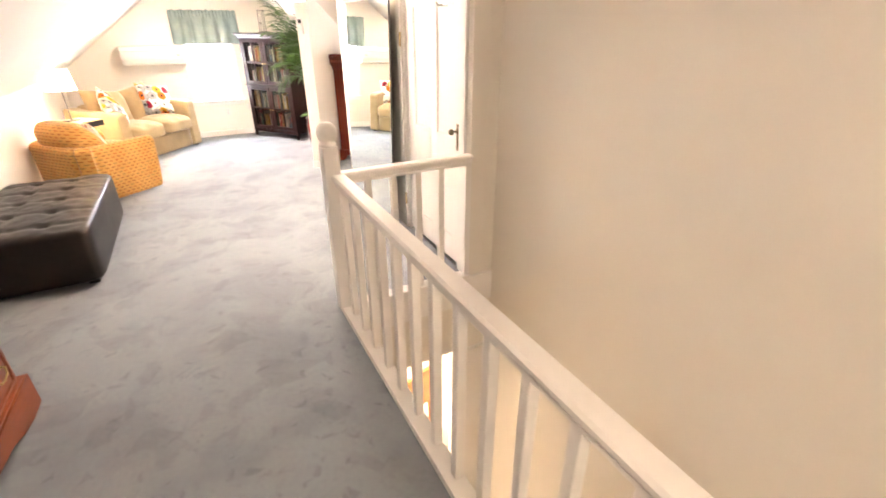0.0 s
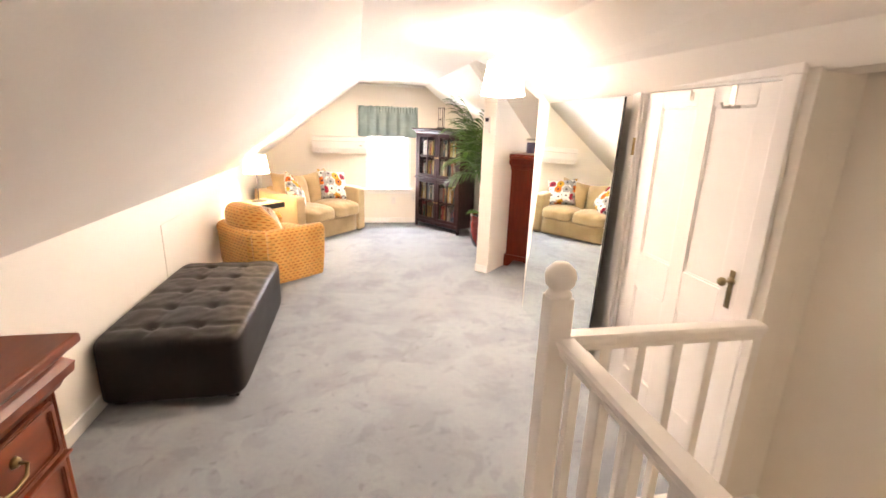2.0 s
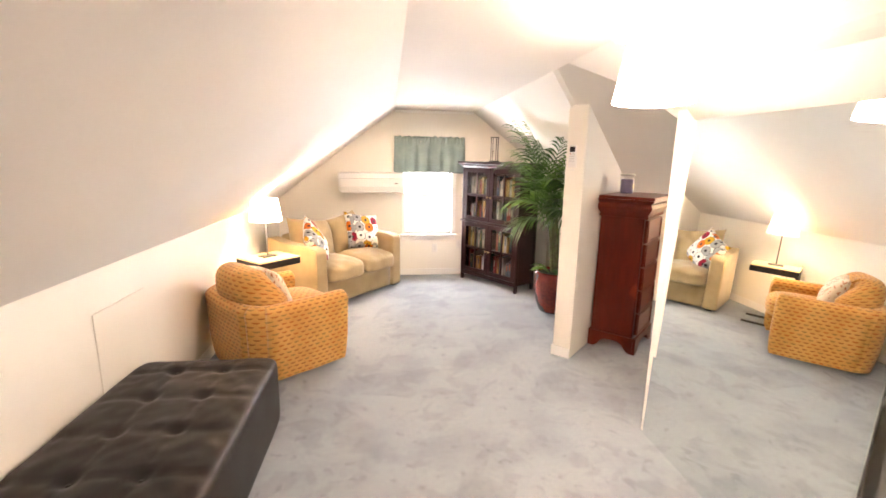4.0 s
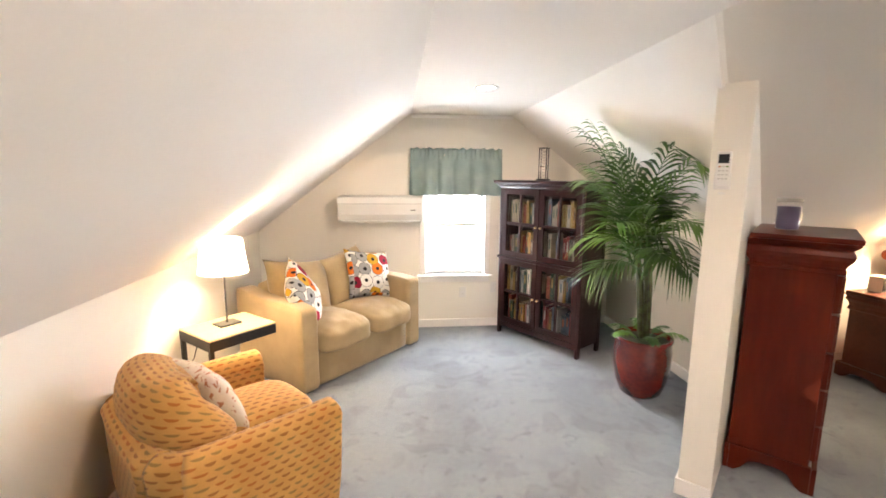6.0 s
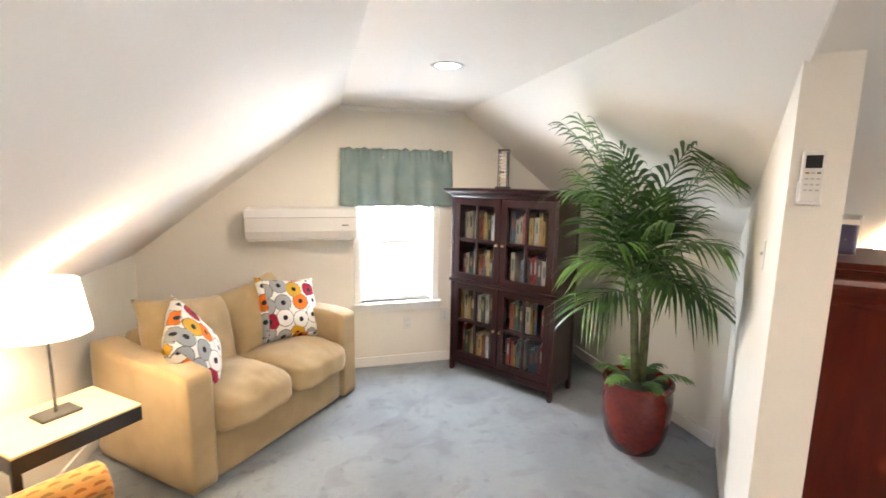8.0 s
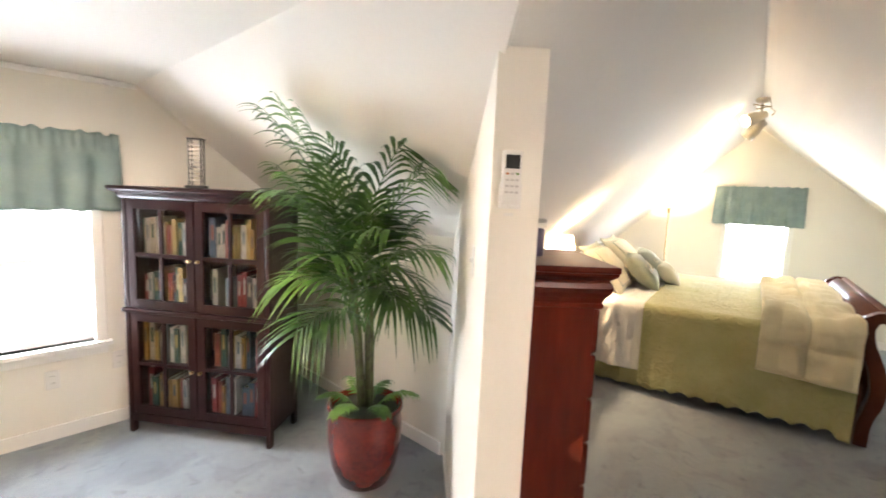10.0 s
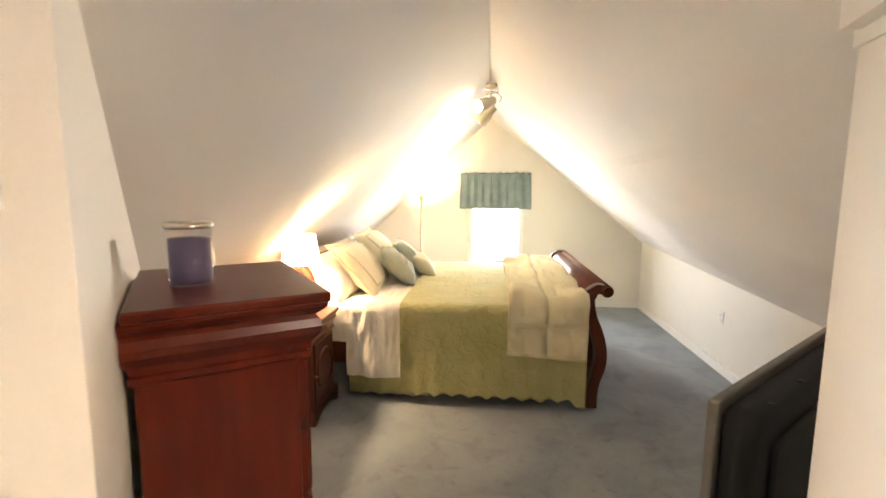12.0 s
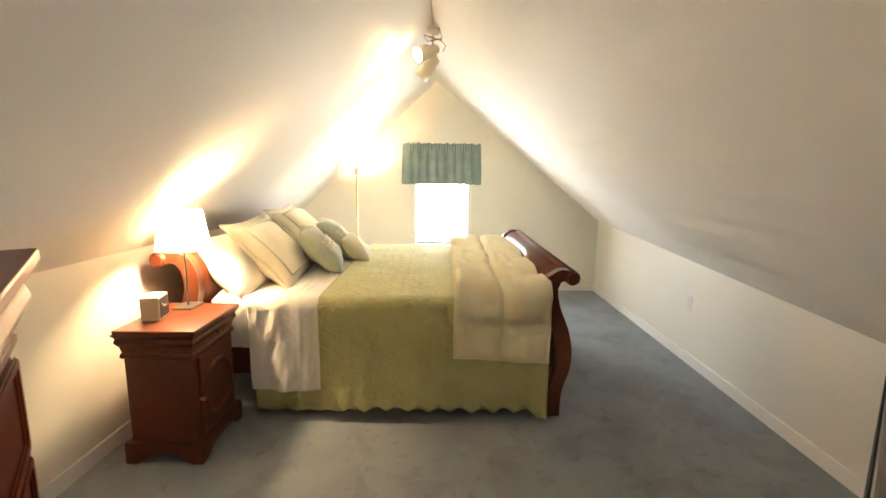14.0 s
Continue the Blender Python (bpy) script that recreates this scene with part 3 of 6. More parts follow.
def lathe(profile, n=28, bm=None, at=(0, 0, 0)):
    """A solid of revolution from rows of radius and height."""
    bm = bm or bmesh.new()
    rings = []
    for r, z in profile:
        rings.append([bm.verts.new((at[0] + r * math.cos(i * math.tau / n), at[1] + r * math.sin(i * math.tau / n), at[2] + z)) for i in range(n)])
    for a, b in zip(rings, rings[1:]):
        for i in range(n):
            bm.faces.new((a[i], a[(i + 1) % n], b[(i + 1) % n], b[i]))
    if profile[0][0] > 0:
        bm.faces.new(rings[0][::-1])
    if profile[-1][0] > 0:
        bm.faces.new(rings[-1])
    bmesh.ops.remove_doubles(bm, verts=bm.verts[:], dist=1e-5)
    return bm


def tube(pts, r, n=8, bm=None):
    """A round rod along points; r is one radius or one for each point."""
    bm = bm or bmesh.new()
    pts = [Vector(p) for p in pts]
    rings = []
    for i, p in enumerate(pts):
        d = (pts[min(i + 1, len(pts) - 1)] - pts[max(i - 1, 0)]).normalized()
        s = d.cross(Vector((0, 0, 1)) if abs(d.z) < 0.9 else Vector((1, 0, 0))).normalized()
        t = d.cross(s)
        rad = r[i] if isinstance(r, (list, tuple)) else r
        rings.append([bm.verts.new(p + s * rad * math.cos(k * math.tau / n) + t * rad * math.sin(k * math.tau / n)) for k in range(n)])
    for a, b in zip(rings, rings[1:]):
        for k in range(n):
            bm.faces.new((a[k], b[k], b[(k + 1) % n], a[(k + 1) % n]))
    bm.faces.new(rings[0])
    bm.faces.new(rings[-1][::-1])
    return bm


def strip(centre, width, depth):
    """A closed outline of even width along a line of 2D points."""
    left, right = [], []
    for i, p in enumerate(centre):
        a, b = Vector(centre[max(i - 1, 0)]), Vector(centre[min(i + 1, len(centre) - 1)])
        d = (b - a).normalized()
        w = width[i] if isinstance(width, (list, tuple)) else width
        left.append(Vector(p) + Vector((-d.y, d.x)) * w / 2)
        right.append(Vector(p) - Vector((-d.y, d.x)) * w / 2)
    return left + right[::-1]


def strip_solid(centre, width, u0, u1, along="x"):
    """A band of even thickness that follows 2D points (v, z), drawn out along u from u0 to u1."""
    bm = bmesh.new()
    out = strip(centre, width, 0)
    n = len(centre)
    put = (lambda u, q: (u, q.x, q.y)) if along == "x" else (lambda u, q: (q.x, u, q.y))
    a = [bm.verts.new(put(u0, q)) for q in out]
    b = [bm.verts.new(put(u1, q)) for q in out]
    m = len(out)
    for i in range(m):
        j = (i + 1) % m
        bm.faces.new((a[i], a[j], b[j], b[i]))
    for ring in (a, b):
        for i in range(n - 1):
            bm.faces.new((ring[i], ring[i + 1], ring[m - 2 - i], ring[m - 1 - i]))
    bmesh.ops.recalc_face_normals(bm, faces=bm.faces)
    return bm


def bezier2(pts, n=6):
    """A smooth line through 2D points."""
    out = []
    p = [Vector(q) for q in pts]
    for i in range(len(p) - 1):
        a, b, c, d = p[max(i - 1, 0)], p[i], p[i + 1], p[min(i + 2, len(p) - 1)]
        for k in range(n):
            t = k / n
            out.append(0.5 * ((2 * b) + (c - a) * t + (2 * a - 5 * b + 4 * c - d) * t * t + (3 * b - a - 3 * c + d) * t ** 3))
    out.append(p[-1])
    return out


def bracket_foot(w, d, h, arch=0.6):
    """A plinth of the given size with arched cut-outs on its four sides."""
    bm = bmesh.new()

    def board(length, place):
        n = 12
        up = []
        for i in range(n + 1):
            t = i / n
            e = abs(t - 0.5) * 2
            z = h * arch * max(0.0, 1 - (e / 0.72) ** 4) if e < 0.72 else 0.0
            up.append((t * length - length / 2, z))
        pts = up + [(length / 2, h), (-length / 2, h)]
        slab([place(x, z) for x, z in pts], place(0, 0, 1) - place(0, 0), bm)
    t = 0.022
    board(w, lambda x, z, o=0: Vector((x, -d / 2 + o * t, z)))
    board(w, lambda x, z, o=0: Vector((x, d / 2 - o * t, z)))
    board(d - 2 * t - 0.002, lambda x, z, o=0: Vector((-w / 2 + o * t, x, z)))
    board(d - 2 * t - 0.002, lambda x, z, o=0: Vector((w / 2 - o * t, x, z)))
    return bm


def moulding(w, d, rows):
    """Stacked rectangular rings: rows of (overhang, z), lofted to a closed block w x d at no overhang."""
    bm = bmesh.new()
    rings = []
    for o, z in rows:
        x, y = w / 2 + o, d / 2 + o
        rings.append([bm.verts.new(q) for q in ((-x, -y, z), (x, -y, z), (x, y, z), (-x, y, z))])
    for a, b in zip(rings, rings[1:]):
        for i in range(4):
            bm.faces.new((a[i], a[(i + 1) % 4], b[(i + 1) % 4], b[i]))
    bm.faces.new(rings[0][::-1])
    bm.faces.new(rings[-1])
    return bm


def ring_frame(x0, x1, z0, z1, y0, y1, w, bevel=0.003):
    """A rectangular frame of bars w wide, lying between the planes y0 and y1."""
    bm = bmesh.new()
    loops = []
    for y in (y0, y1):
        for o in (0.0, w):
            loops.append([bm.verts.new(q) for q in ((x0 + o, y, z0 + o), (x1 - o, y, z0 + o), (x1 - o, y, z1 - o), (x0 + o, y, z1 - o))])
    fo, fi, bo, bi = loops
    for a, b in ((fo, fi), (fi, bi), (bi, bo), (bo, fo)):
        for k in range(4):
            bm.faces.new((a[k], a[(k + 1) % 4], b[(k + 1) % 4], b[k]))
    bmesh.ops.recalc_face_normals(bm, faces=bm.faces)
    bmesh.ops.bevel(bm, geom=bm.edges[:], offset=bevel, segments=2, affect="EDGES")
    return bm


def bail_handle(parent, x, y, z, w=0.09):
    """A drawer pull on a front facing -y: two round plates and a hanging bail."""
    h = part("handle", tube([(x - w / 2, y - 0.006, z), (x - w / 2, y - 0.03, z - 0.004), (x - w * 0.36, y - 0.034, z - 0.028), (x, y - 0.034, z - 0.036), (x + w * 0.36, y - 0.034, z - 0.028), (x + w / 2, y - 0.03, z - 0.004), (x + w / 2, y - 0.006, z)], 0.0048, 6), BRASS, parent, "antique brass bail pull", True)
    for s in (-1, 1):
        bm = lathe([(0.0, 0.012), (0.012, 0.010), (0.016, 0.0)], 14)
        bmesh.ops.transform(bm, matrix=pose(x + s * w / 2, y - 0.001, z, 90), verts=bm.verts)
        part("rosette", bm, BRASS, h, "", True)
    return h


# ---- trim ----
for nm, pts, off in (("baseboard_west", [(X_WEST, -1.5), (X_WEST, Y_NORTH)], (0.014, 0, 0)), ("baseboard_north", [(X_WEST, Y_NORTH), (X_KNEE_E, Y_NORTH)], (0, -0.014, 0)), ("baseboard_east", [(X_EAST, 4.53), (X_EAST, 5.65)], (-0.014, 0, 0)), ("baseboard_knee", [(X_KNEE_E, 7.75), (X_KNEE_E, Y_NORTH)], (-0.014, 0, 0))):
    (x0, y0), (x1, y1) = pts
    structure(nm, slab([(x0, y0, 0), (x1, y1, 0), (x1, y1, 0.085), (x0, y0, 0.085)], off), TRIM, "white painted baseboard", "baseboard")
for nm, a, b, off in (("baseboard_bedroom_south", (2.95, V_SOUTH), (U_GABLE, V_SOUTH), (0, 0.014, 0)), ("baseboard_bedroom_north", (4.3, V_NORTH), (U_GABLE, V_NORTH), (0, -0.014, 0)), ("baseboard_bedroom_gable", (U_GABLE, V_SOUTH), (U_GABLE, V_NORTH), (-0.014, 0, 0))):
    structure(nm, slab([bw(*a, 0), bw(*b, 0), bw(*b, 0.085), bw(*a, 0.085)], BED.to_3x3() @ Vector(off)), TRIM, "white painted baseboard", "baseboard")
for nm, s in (("baseboard_partition_west", -0.012), ("baseboard_partition_end", None)):
    if s:
        structure(nm, slab([P0, P0 + PD * 1.2, P0 + PD * 1.2 + Vector((0, 0, 0.085)), P0 + Vector((0, 0, 0.085))], PN * s), TRIM, "white painted baseboard", "baseboard")
    else:
        structure(nm, slab([P0 - PN * 0.012, P0 + PN * 0.150, P0 + PN * 0.150 + Vector((0, 0, 0.085)), P0 - PN * 0.012 + Vector((0, 0, 0.085))], PD * -0.012), TRIM, "white painted baseboard", "baseboard")
# thin moulding along the top of the north gable
structure("trim_gable", slab([(FLAT_W, Y_NORTH - 0.02, TOP - 0.035), (FLAT_E, Y_NORTH - 0.02, TOP - 0.035), (FLAT_E, Y_NORTH - 0.02, TOP - 0.004), (FLAT_W, Y_NORTH - 0.02, TOP - 0.004)], (0, 0.018, 0)), TRIM, "thin white moulding under the flat ceiling", "trim")


def window(name, m, w, z0, z1, label, sash=True):
    """A sash window in a wall that faces -y at y = 0: casing, sill, sashes and panes."""
    ob = tagged(new(name), label, "window", kind="structure")
    ob.matrix_world = m
    bm = bmesh.new()
    for s in (-1, 1):
        box(s * w / 2 - (0.062 if s < 0 else 0), s * w / 2 + (0.062 if s > 0 else 0), -0.022, 0.0, z0, z1, 0.004, bm)
    box(-w / 2 - 0.062, w / 2 + 0.062, -0.022, 0.0, z1, z1 + 0.07, 0.004, bm)
    part("window_casing", bm, TRIM, ob)
    part("window_sill", box(-w / 2 - 0.085, w / 2 + 0.085, -0.055, 0.06, z0 - 0.026, z0, 0.006), TRIM, ob)
    part("window_apron", box(-w / 2 - 0.062, w / 2 + 0.062, -0.018, -0.001, z0 - 0.085, z0 - 0.027, 0.004), TRIM, ob)
    mid = (z0 + z1) / 2
    for k, (a, b, y) in enumerate(((z0, mid + 0.02, 0.05), (mid - 0.02, z1, 0.085))):
        bm = bmesh.new()
        for s in (-1, 1):
            box(min(s * w / 2, s * (w / 2 - 0.04)), max(s * w / 2, s * (w / 2 - 0.04)), y, y + 0.03, a, b, 0.003, bm)
        for z in (a, b - 0.04):
            box(-w / 2 + 0.04, w / 2 - 0.04, y, y + 0.03, z, z + 0.04, 0.003, bm)
        sash_ob = part("window_sash", bm, TRIM, ob)
        pane = part("pane", box(-w / 2 + 0.038, w / 2 - 0.038, y + 0.012, y + 0.016, a + 0.038, b - 0.038), GLASS, sash_ob)
        pane.visible_shadow = False
    return ob


window("window_1", pose((WIN_N[0] + WIN_N[1]) / 2, Y_NORTH, 0), WIN_N[1] - WIN_N[0], WIN_N[2], WIN_N[3], "white sash window with bright daylight behind")
window("window_2", BED @ pose(U_GABLE, (WIN_E[0] + WIN_E[1]) / 2, 0, 0, 0, -90), WIN_E[1] - WIN_E[0], WIN_E[2], WIN_E[3], "white sash window with bright daylight behind")
structure("backdrop_north", slab([(-2, 10.6, -1), (4, 10.6, -1), (4, 10.6, 4), (-2, 10.6, 4)], (0, 0.02, 0)), GLOW_SKY, "overexposed bright outdoors", "backdrop")
structure("backdrop_east", slab([bw(10.0, 3, -1), bw(10.0, 9, -1), bw(10.0, 9, 4), bw(10.0, 3, 4)], (0.02, 0, 0)), GLOW_SKY, "overexposed bright outdoors", "backdrop")


def valance(m, w, h, folds, gather, label):
    """A short gathered curtain on a rod, facing -y, hanging down from z = 0."""
    th = thing("valance", m, label, "valance")
    nx, nz_ = 200, 18
    bm = bmesh.new()
    grid = []
    for side in (0, 1):
        rows = []
        for j in range(nz_ + 1):
            t = j / nz_
            rows.append([])
            for i in range(nx + 1):
                s = i / nx
                amp = 0.004 + (0.018 * gather) * min(1, max(0, (t - 0.12) * 3)) + (0.006 if t < 0.1 else 0)
                y = amp * math.sin(s * folds * math.tau + 1.2 * noise.noise(Vector((s * 9, 0.3, 5)))) + 0.01 * noise.noise(Vector((s * 14, t * 2, 1)))
                if t < 0.22:
                    y = y * 0.4 + 0.0045 * math.sin(s * folds * 3.3 * math.tau + 3 * noise.noise(Vector((s * 11, 1.0, 0))))
                ruffle = 0.022 * noise.noise(Vector((s * 22, 2.0, 0))) * max(0, 1 - t * 8)
                x = (s - 0.5) * w * (1 + 0.03 * t)
                rows[-1].append(bm.verts.new((x, y - 0.035 + side * 0.004, -t * h + ruffle - 0.010 * abs(math.sin(s * folds * 3.1)) * t)))
        grid.append(rows)
    for side, rows in enumerate(grid):
        for j in range(nz_):
            for i in range(nx):
                q = (rows[j][i], rows[j][i + 1], rows[j + 1][i + 1], rows[j + 1][i])
                bm.faces.new(q if side else q[::-1])
    a, b = grid
    for i in range(nx):
        bm.faces.new((a[nz_][i], a[nz_][i + 1], b[nz_][i + 1], b[nz_][i]))
        bm.faces.new((a[0][i + 1], a[0][i], b[0][i], b[0][i + 1]))
    part("curtain", bm, VALANCE, th, "", True)
    bm = bmesh.new()
    box(-w / 2 - 0.01, w / 2 + 0.01, -0.028, -0.020, -0.078, -0.055, 0.002, bm)
    for s in (-1, 1):
        box(s * (w / 2 - 0.02) - 0.006, s * (w / 2 - 0.02) + 0.006, -0.022, -0.0005, -0.075, -0.058, 0.001, bm)
    part("rod", bm, METAL, th)
    return th


valance(pose(1.04, Y_NORTH - 0.022, 1.885), 0.93, 0.465, 6, 0.8, "grey-green gathered valance over the sitting room window")
valance(BED @ pose(U_GABLE - 0.022, 5.80, 1.885, 0, 0, -90), 0.98, 0.50, 9, 0.42, "sage green ruffled valance over the bedroom window")

structure("crown_trim", box(FLAT_W + 0.005, FLAT_E - 0.005, Y_NORTH - 0.024, Y_NORTH - 0.001, TOP - 0.034, TOP - 0.004, 0.006), TRIM, "narrow white trim where gable and ceiling meet", "trim")

# ---- door ----
door = tagged(new("door_1"), "white painted four-panel door, closed", "door", kind="structure")
DY, DZ = (3.545, 4.425), 1.86
door.matrix_world = pose(0, 0, 0)
XD = 2.190
bm = bmesh.new()
ys = (DY[0], 3.665, 3.915, 4.02, 4.285, DY[1])
zs = (0.012, 0.20, 0.74, 0.95, 1.775, DZ)
for a, b in ((0, 1), (2, 3), (4, 5)):
    box(XD, XD + 0.036, ys[a], ys[b], zs[0], zs[5], 0.003, bm)
for a, b in ((1, 2), (3, 4)):
    for c, d in ((0, 1), (2, 3), (4, 5)):
        box(XD, XD + 0.036, ys[a] + 0.0005, ys[b] - 0.0005, zs[c], zs[d], 0.002, bm)
leaf = part("door_leaf", bm, TRIM, door)
for a, b in ((1, 2), (3, 4)):
    for c, d in ((1, 2), (3, 4)):
        bm = bmesh.new()
        box(XD + 0.009, XD + 0.027, ys[a], ys[b], zs[c], zs[d], 0.0, bm)
        for yy in (ys[a], ys[b] - 0.012):
            box(XD + 0.004, XD + 0.0088, yy, yy + 0.012, zs[c], zs[d], 0.003, bm)
        for zz in (zs[c], zs[d] - 0.012):
            box(XD + 0.004, XD + 0.0088, ys[a] + 0.0122, ys[b] - 0.0122, zz, zz + 0.012, 0.003, bm)
        part("door_panel", bm, TRIM, leaf)
bm = bmesh.new()
box(X_EAST - 0.02, X_EAST, DY[1] + 0.015, DY[1] + 0.095, 0, DZ + 0.015, 0.005, bm)
box(X_EAST - 0.02, X_EAST, DY[0] - 0.095, DY[0] - 0.015, 0, DZ + 0.015, 0.005, bm)
box(X_EAST - 0.021, X_EAST, DY[0] - 0.095, DY[1] + 0.095, DZ + 0.015, DZ + 0.095, 0.005, bm)
part("door_casing", bm, TRIM, door)
bm = bmesh.new()
box(X_EAST, 2.28, DY[1] + 0.002, DY[1] + 0.014, 0, DZ + 0.012, 0, bm)
box(X_EAST, 2.28, DY[0] - 0.014, DY[0] - 0.002, 0, DZ + 0.012, 0, bm)
box(X_EAST, 2.28, DY[0] - 0.014, DY[1] + 0.014, DZ + 0.003, DZ + 0.014, 0, bm)
part("door_jamb", bm, TRIM, door)
bm = lathe([(0.0, 0.068), (0.014, 0.066), (0.021, 0.054), (0.019, 0.042), (0.008, 0.034), (0.007, 0.008), (0.020, 0.006), (0.021, 0.0)], 20)
bmesh.ops.transform(bm, matrix=pose(XD, 3.605, 1.01, 0, -90), verts=bm.verts)
knob = part("door_knob", bm, AGED_BRASS, door, "antique brass door knob", True)
part("key_plate", box(XD - 0.004, XD, 3.590, 3.620, 0.88, 1.06, 0.002), AGED_BRASS, knob)
for z in (1.56, 0.28):
    part("hinge", tube([(X_EAST - 0.024, DY[1] + 0.012, z - 0.05), (X_EAST - 0.024, DY[1] + 0.012, z + 0.05)], 0.008), BRASS, door, "brass hinge")
hook = thing("over_door_hook", pose(XD, 3.80, DZ), "chrome hook hung over the top of the door", "hook")
part("strap", box(-0.004, 0, -0.016, 0.016, -0.10, 0.003, 0.001), METAL, hook)
part("hook_arm", tube([(-0.004, 0, -0.09), (-0.045, 0, -0.095), (-0.058, 0, -0.075)], 0.006), METAL, hook)
part("hook_bar", box(-0.012, -0.004, -0.055, 0.045, -0.100, -0.086, 0.003), METAL, hook)
latch = thing("door_latch", pose(XD, 4.06, DZ - 0.035), "small metal latch near the top of the door", "latch")
part("plate", box(-0.006, -0.001, -0.012, 0.012, -0.02, 0.02, 0.002), METAL, latch)
part("bolt", tube([(-0.011, 0, -0.012), (-0.011, 0, 0.03)], 0.004), METAL, latch)

# ---- stair railing ----
rail = thing("stair_railing", pose(1.255, Y_RAIL, 0), "cream painted wooden railing round the stairwell", "railing")
part("newel_post", box(-0.045, 0.045, -0.045, 0.045, 0.02, 1.06, 0.006), TRIM, rail)
part("newel_ball", lathe([(0.0, 1.19), (0.028, 1.185), (0.052, 1.160), (0.058, 1.135), (0.052, 1.105), (0.034, 1.085), (0.046, 1.075), (0.048, 1.062), (0.045, 1.058), (0.0, 1.058)], 24), TRIM, rail, "round ball finial", True)
RT = 0.905


def hand_rail(length, along):
    """A moulded handrail of the given length from the newel."""
    out = [(-0.040, 0), (-0.040, -0.012), (-0.033, -0.018), (-0.033, -0.026), (-0.024, -0.040), (-0.024, -0.056), (0.024, -0.056), (0.024, -0.040), (0.033, -0.026), (0.033, -0.018), (0.040, -0.012), (0.040, 0), (0.030, 0.010), (-0.030, 0.010)]
    if along == "y":
        return slab([(x + 0.028, -0.045, RT - 0.010 + z) for x, z in out], (0, -length, 0))
    return slab([(0.045, x, RT - 0.010 + z) for x, z in out], (length, 0, 0))


part("handrail", hand_rail(4.85, "y"), TRIM, rail)
part("handrail", hand_rail(0.868, "x"), TRIM, rail)
part("base_rail", box(-0.034, 0.050, -4.9, 0.05, 0.001, 0.035, 0.004), TRIM, rail)
part("base_rail", box(0.045, 0.912, -0.05, 0.04, 0.001, 0.035, 0.004), TRIM, rail)
bal = box(-0.0195, 0.0195, -0.0195, 0.0195, 0.035, RT - 0.063, 0.003, seg=1)
first = part("baluster", bal, TRIM, rail)
spots = [(0.024, -0.137 - 0.183 * i) for i in range(26)] + [(0.045 + 0.162 * (i + 1), 0) for i in range(4)]
first.location = (*spots[0], 0)
for x, y in spots[1:]:
    c = new("baluster", first.data)
    c.parent, c.location = rail, (x, y, 0)
part("wall_post", box(0.872, 0.914, -0.022, 0.022, 0.036, RT - 0.066, 0.003), TRIM, rail)

for nm, bx_ in (("trim_landing_north", (X_RAIL + 0.020, X_STAIR - 0.001, Y_RAIL - 0.020, Y_RAIL - 0.001)), ("trim_landing_west", (X_RAIL + 0.001, X_RAIL + 0.019, Y_SOUTH + 0.001, Y_RAIL - 0.001))):
    structure(nm, box(*bx_, -0.235, -0.002, 0.003), TRIM, "white painted board along the landing edge", "trim")

# ---- stairs below ----
stair = thing("staircase", pose(X_RAIL, 0, 0), "steep staircase going down to the storey below", "staircase")
for i in range(13):
    y, z = -1.35 + i * 0.235, -0.19 - i * 0.185
    part("tread", box(0.003, 1.150, y - 0.02, y + 0.245, z - 0.03, z, 0.006), CARPET, stair)
    part("riser", box(0.003, 1.150, y, y + 0.02, z, z + 0.158), TRIM, stair)
lower_door = tagged(new("doorway_lower"), "white casing of the doorway below the stairs", "doorway", kind="structure")
bm = bmesh.new()
box(2.08, 2.3755, Y_RAIL - 0.02, Y_RAIL + 0.12, -2.6, -0.68, 0.005, bm)
box(1.23, 1.52, Y_RAIL - 0.02, Y_RAIL + 0.12, -2.6, -0.68, 0.005, bm)
part("casing", bm, TRIM, lower_door)
cab = thing("wooden_chair", pose(2.10, 4.55, -2.6, 0, 0, 200), "orange-brown wooden chair in the lit room below", "chair")
part("seat", box(-0.22, 0.22, -0.22, 0.22, 0.43, 0.46, 0.01), ORANGE_WOOD, cab)
for x in (-0.19, 0.19):
    for y in (-0.19, 0.19):
        part("leg", tube([(x, y, 0), (x * 0.95, y * 0.95, 0.43)], 0.018), ORANGE_WOOD, cab)
part("backrest", strip_solid(bezier2([(0.20, 0.46), (0.23, 0.70), (0.27, 0.98)], 4), 0.03, -0.21, 0.21), ORANGE_WOOD, cab)

# ---- mirror ----
mir = thing("floor_mirror", pose(2.040, 5.090, 0.004, 0, 1.5, 0), "large frameless mirror leaning against the wall beside the door", "mirror")
part("glass", box(-0.003, 0.0, -0.59, 0.59, 0, 1.84, 0.0), MIRROR, mir)
part("backing", box(0.0005, 0.014, -0.588, 0.588, 0.002, 1.838, 0.002), BLACK_PLASTIC, mir, "black backing board")

# ---- ottoman ----


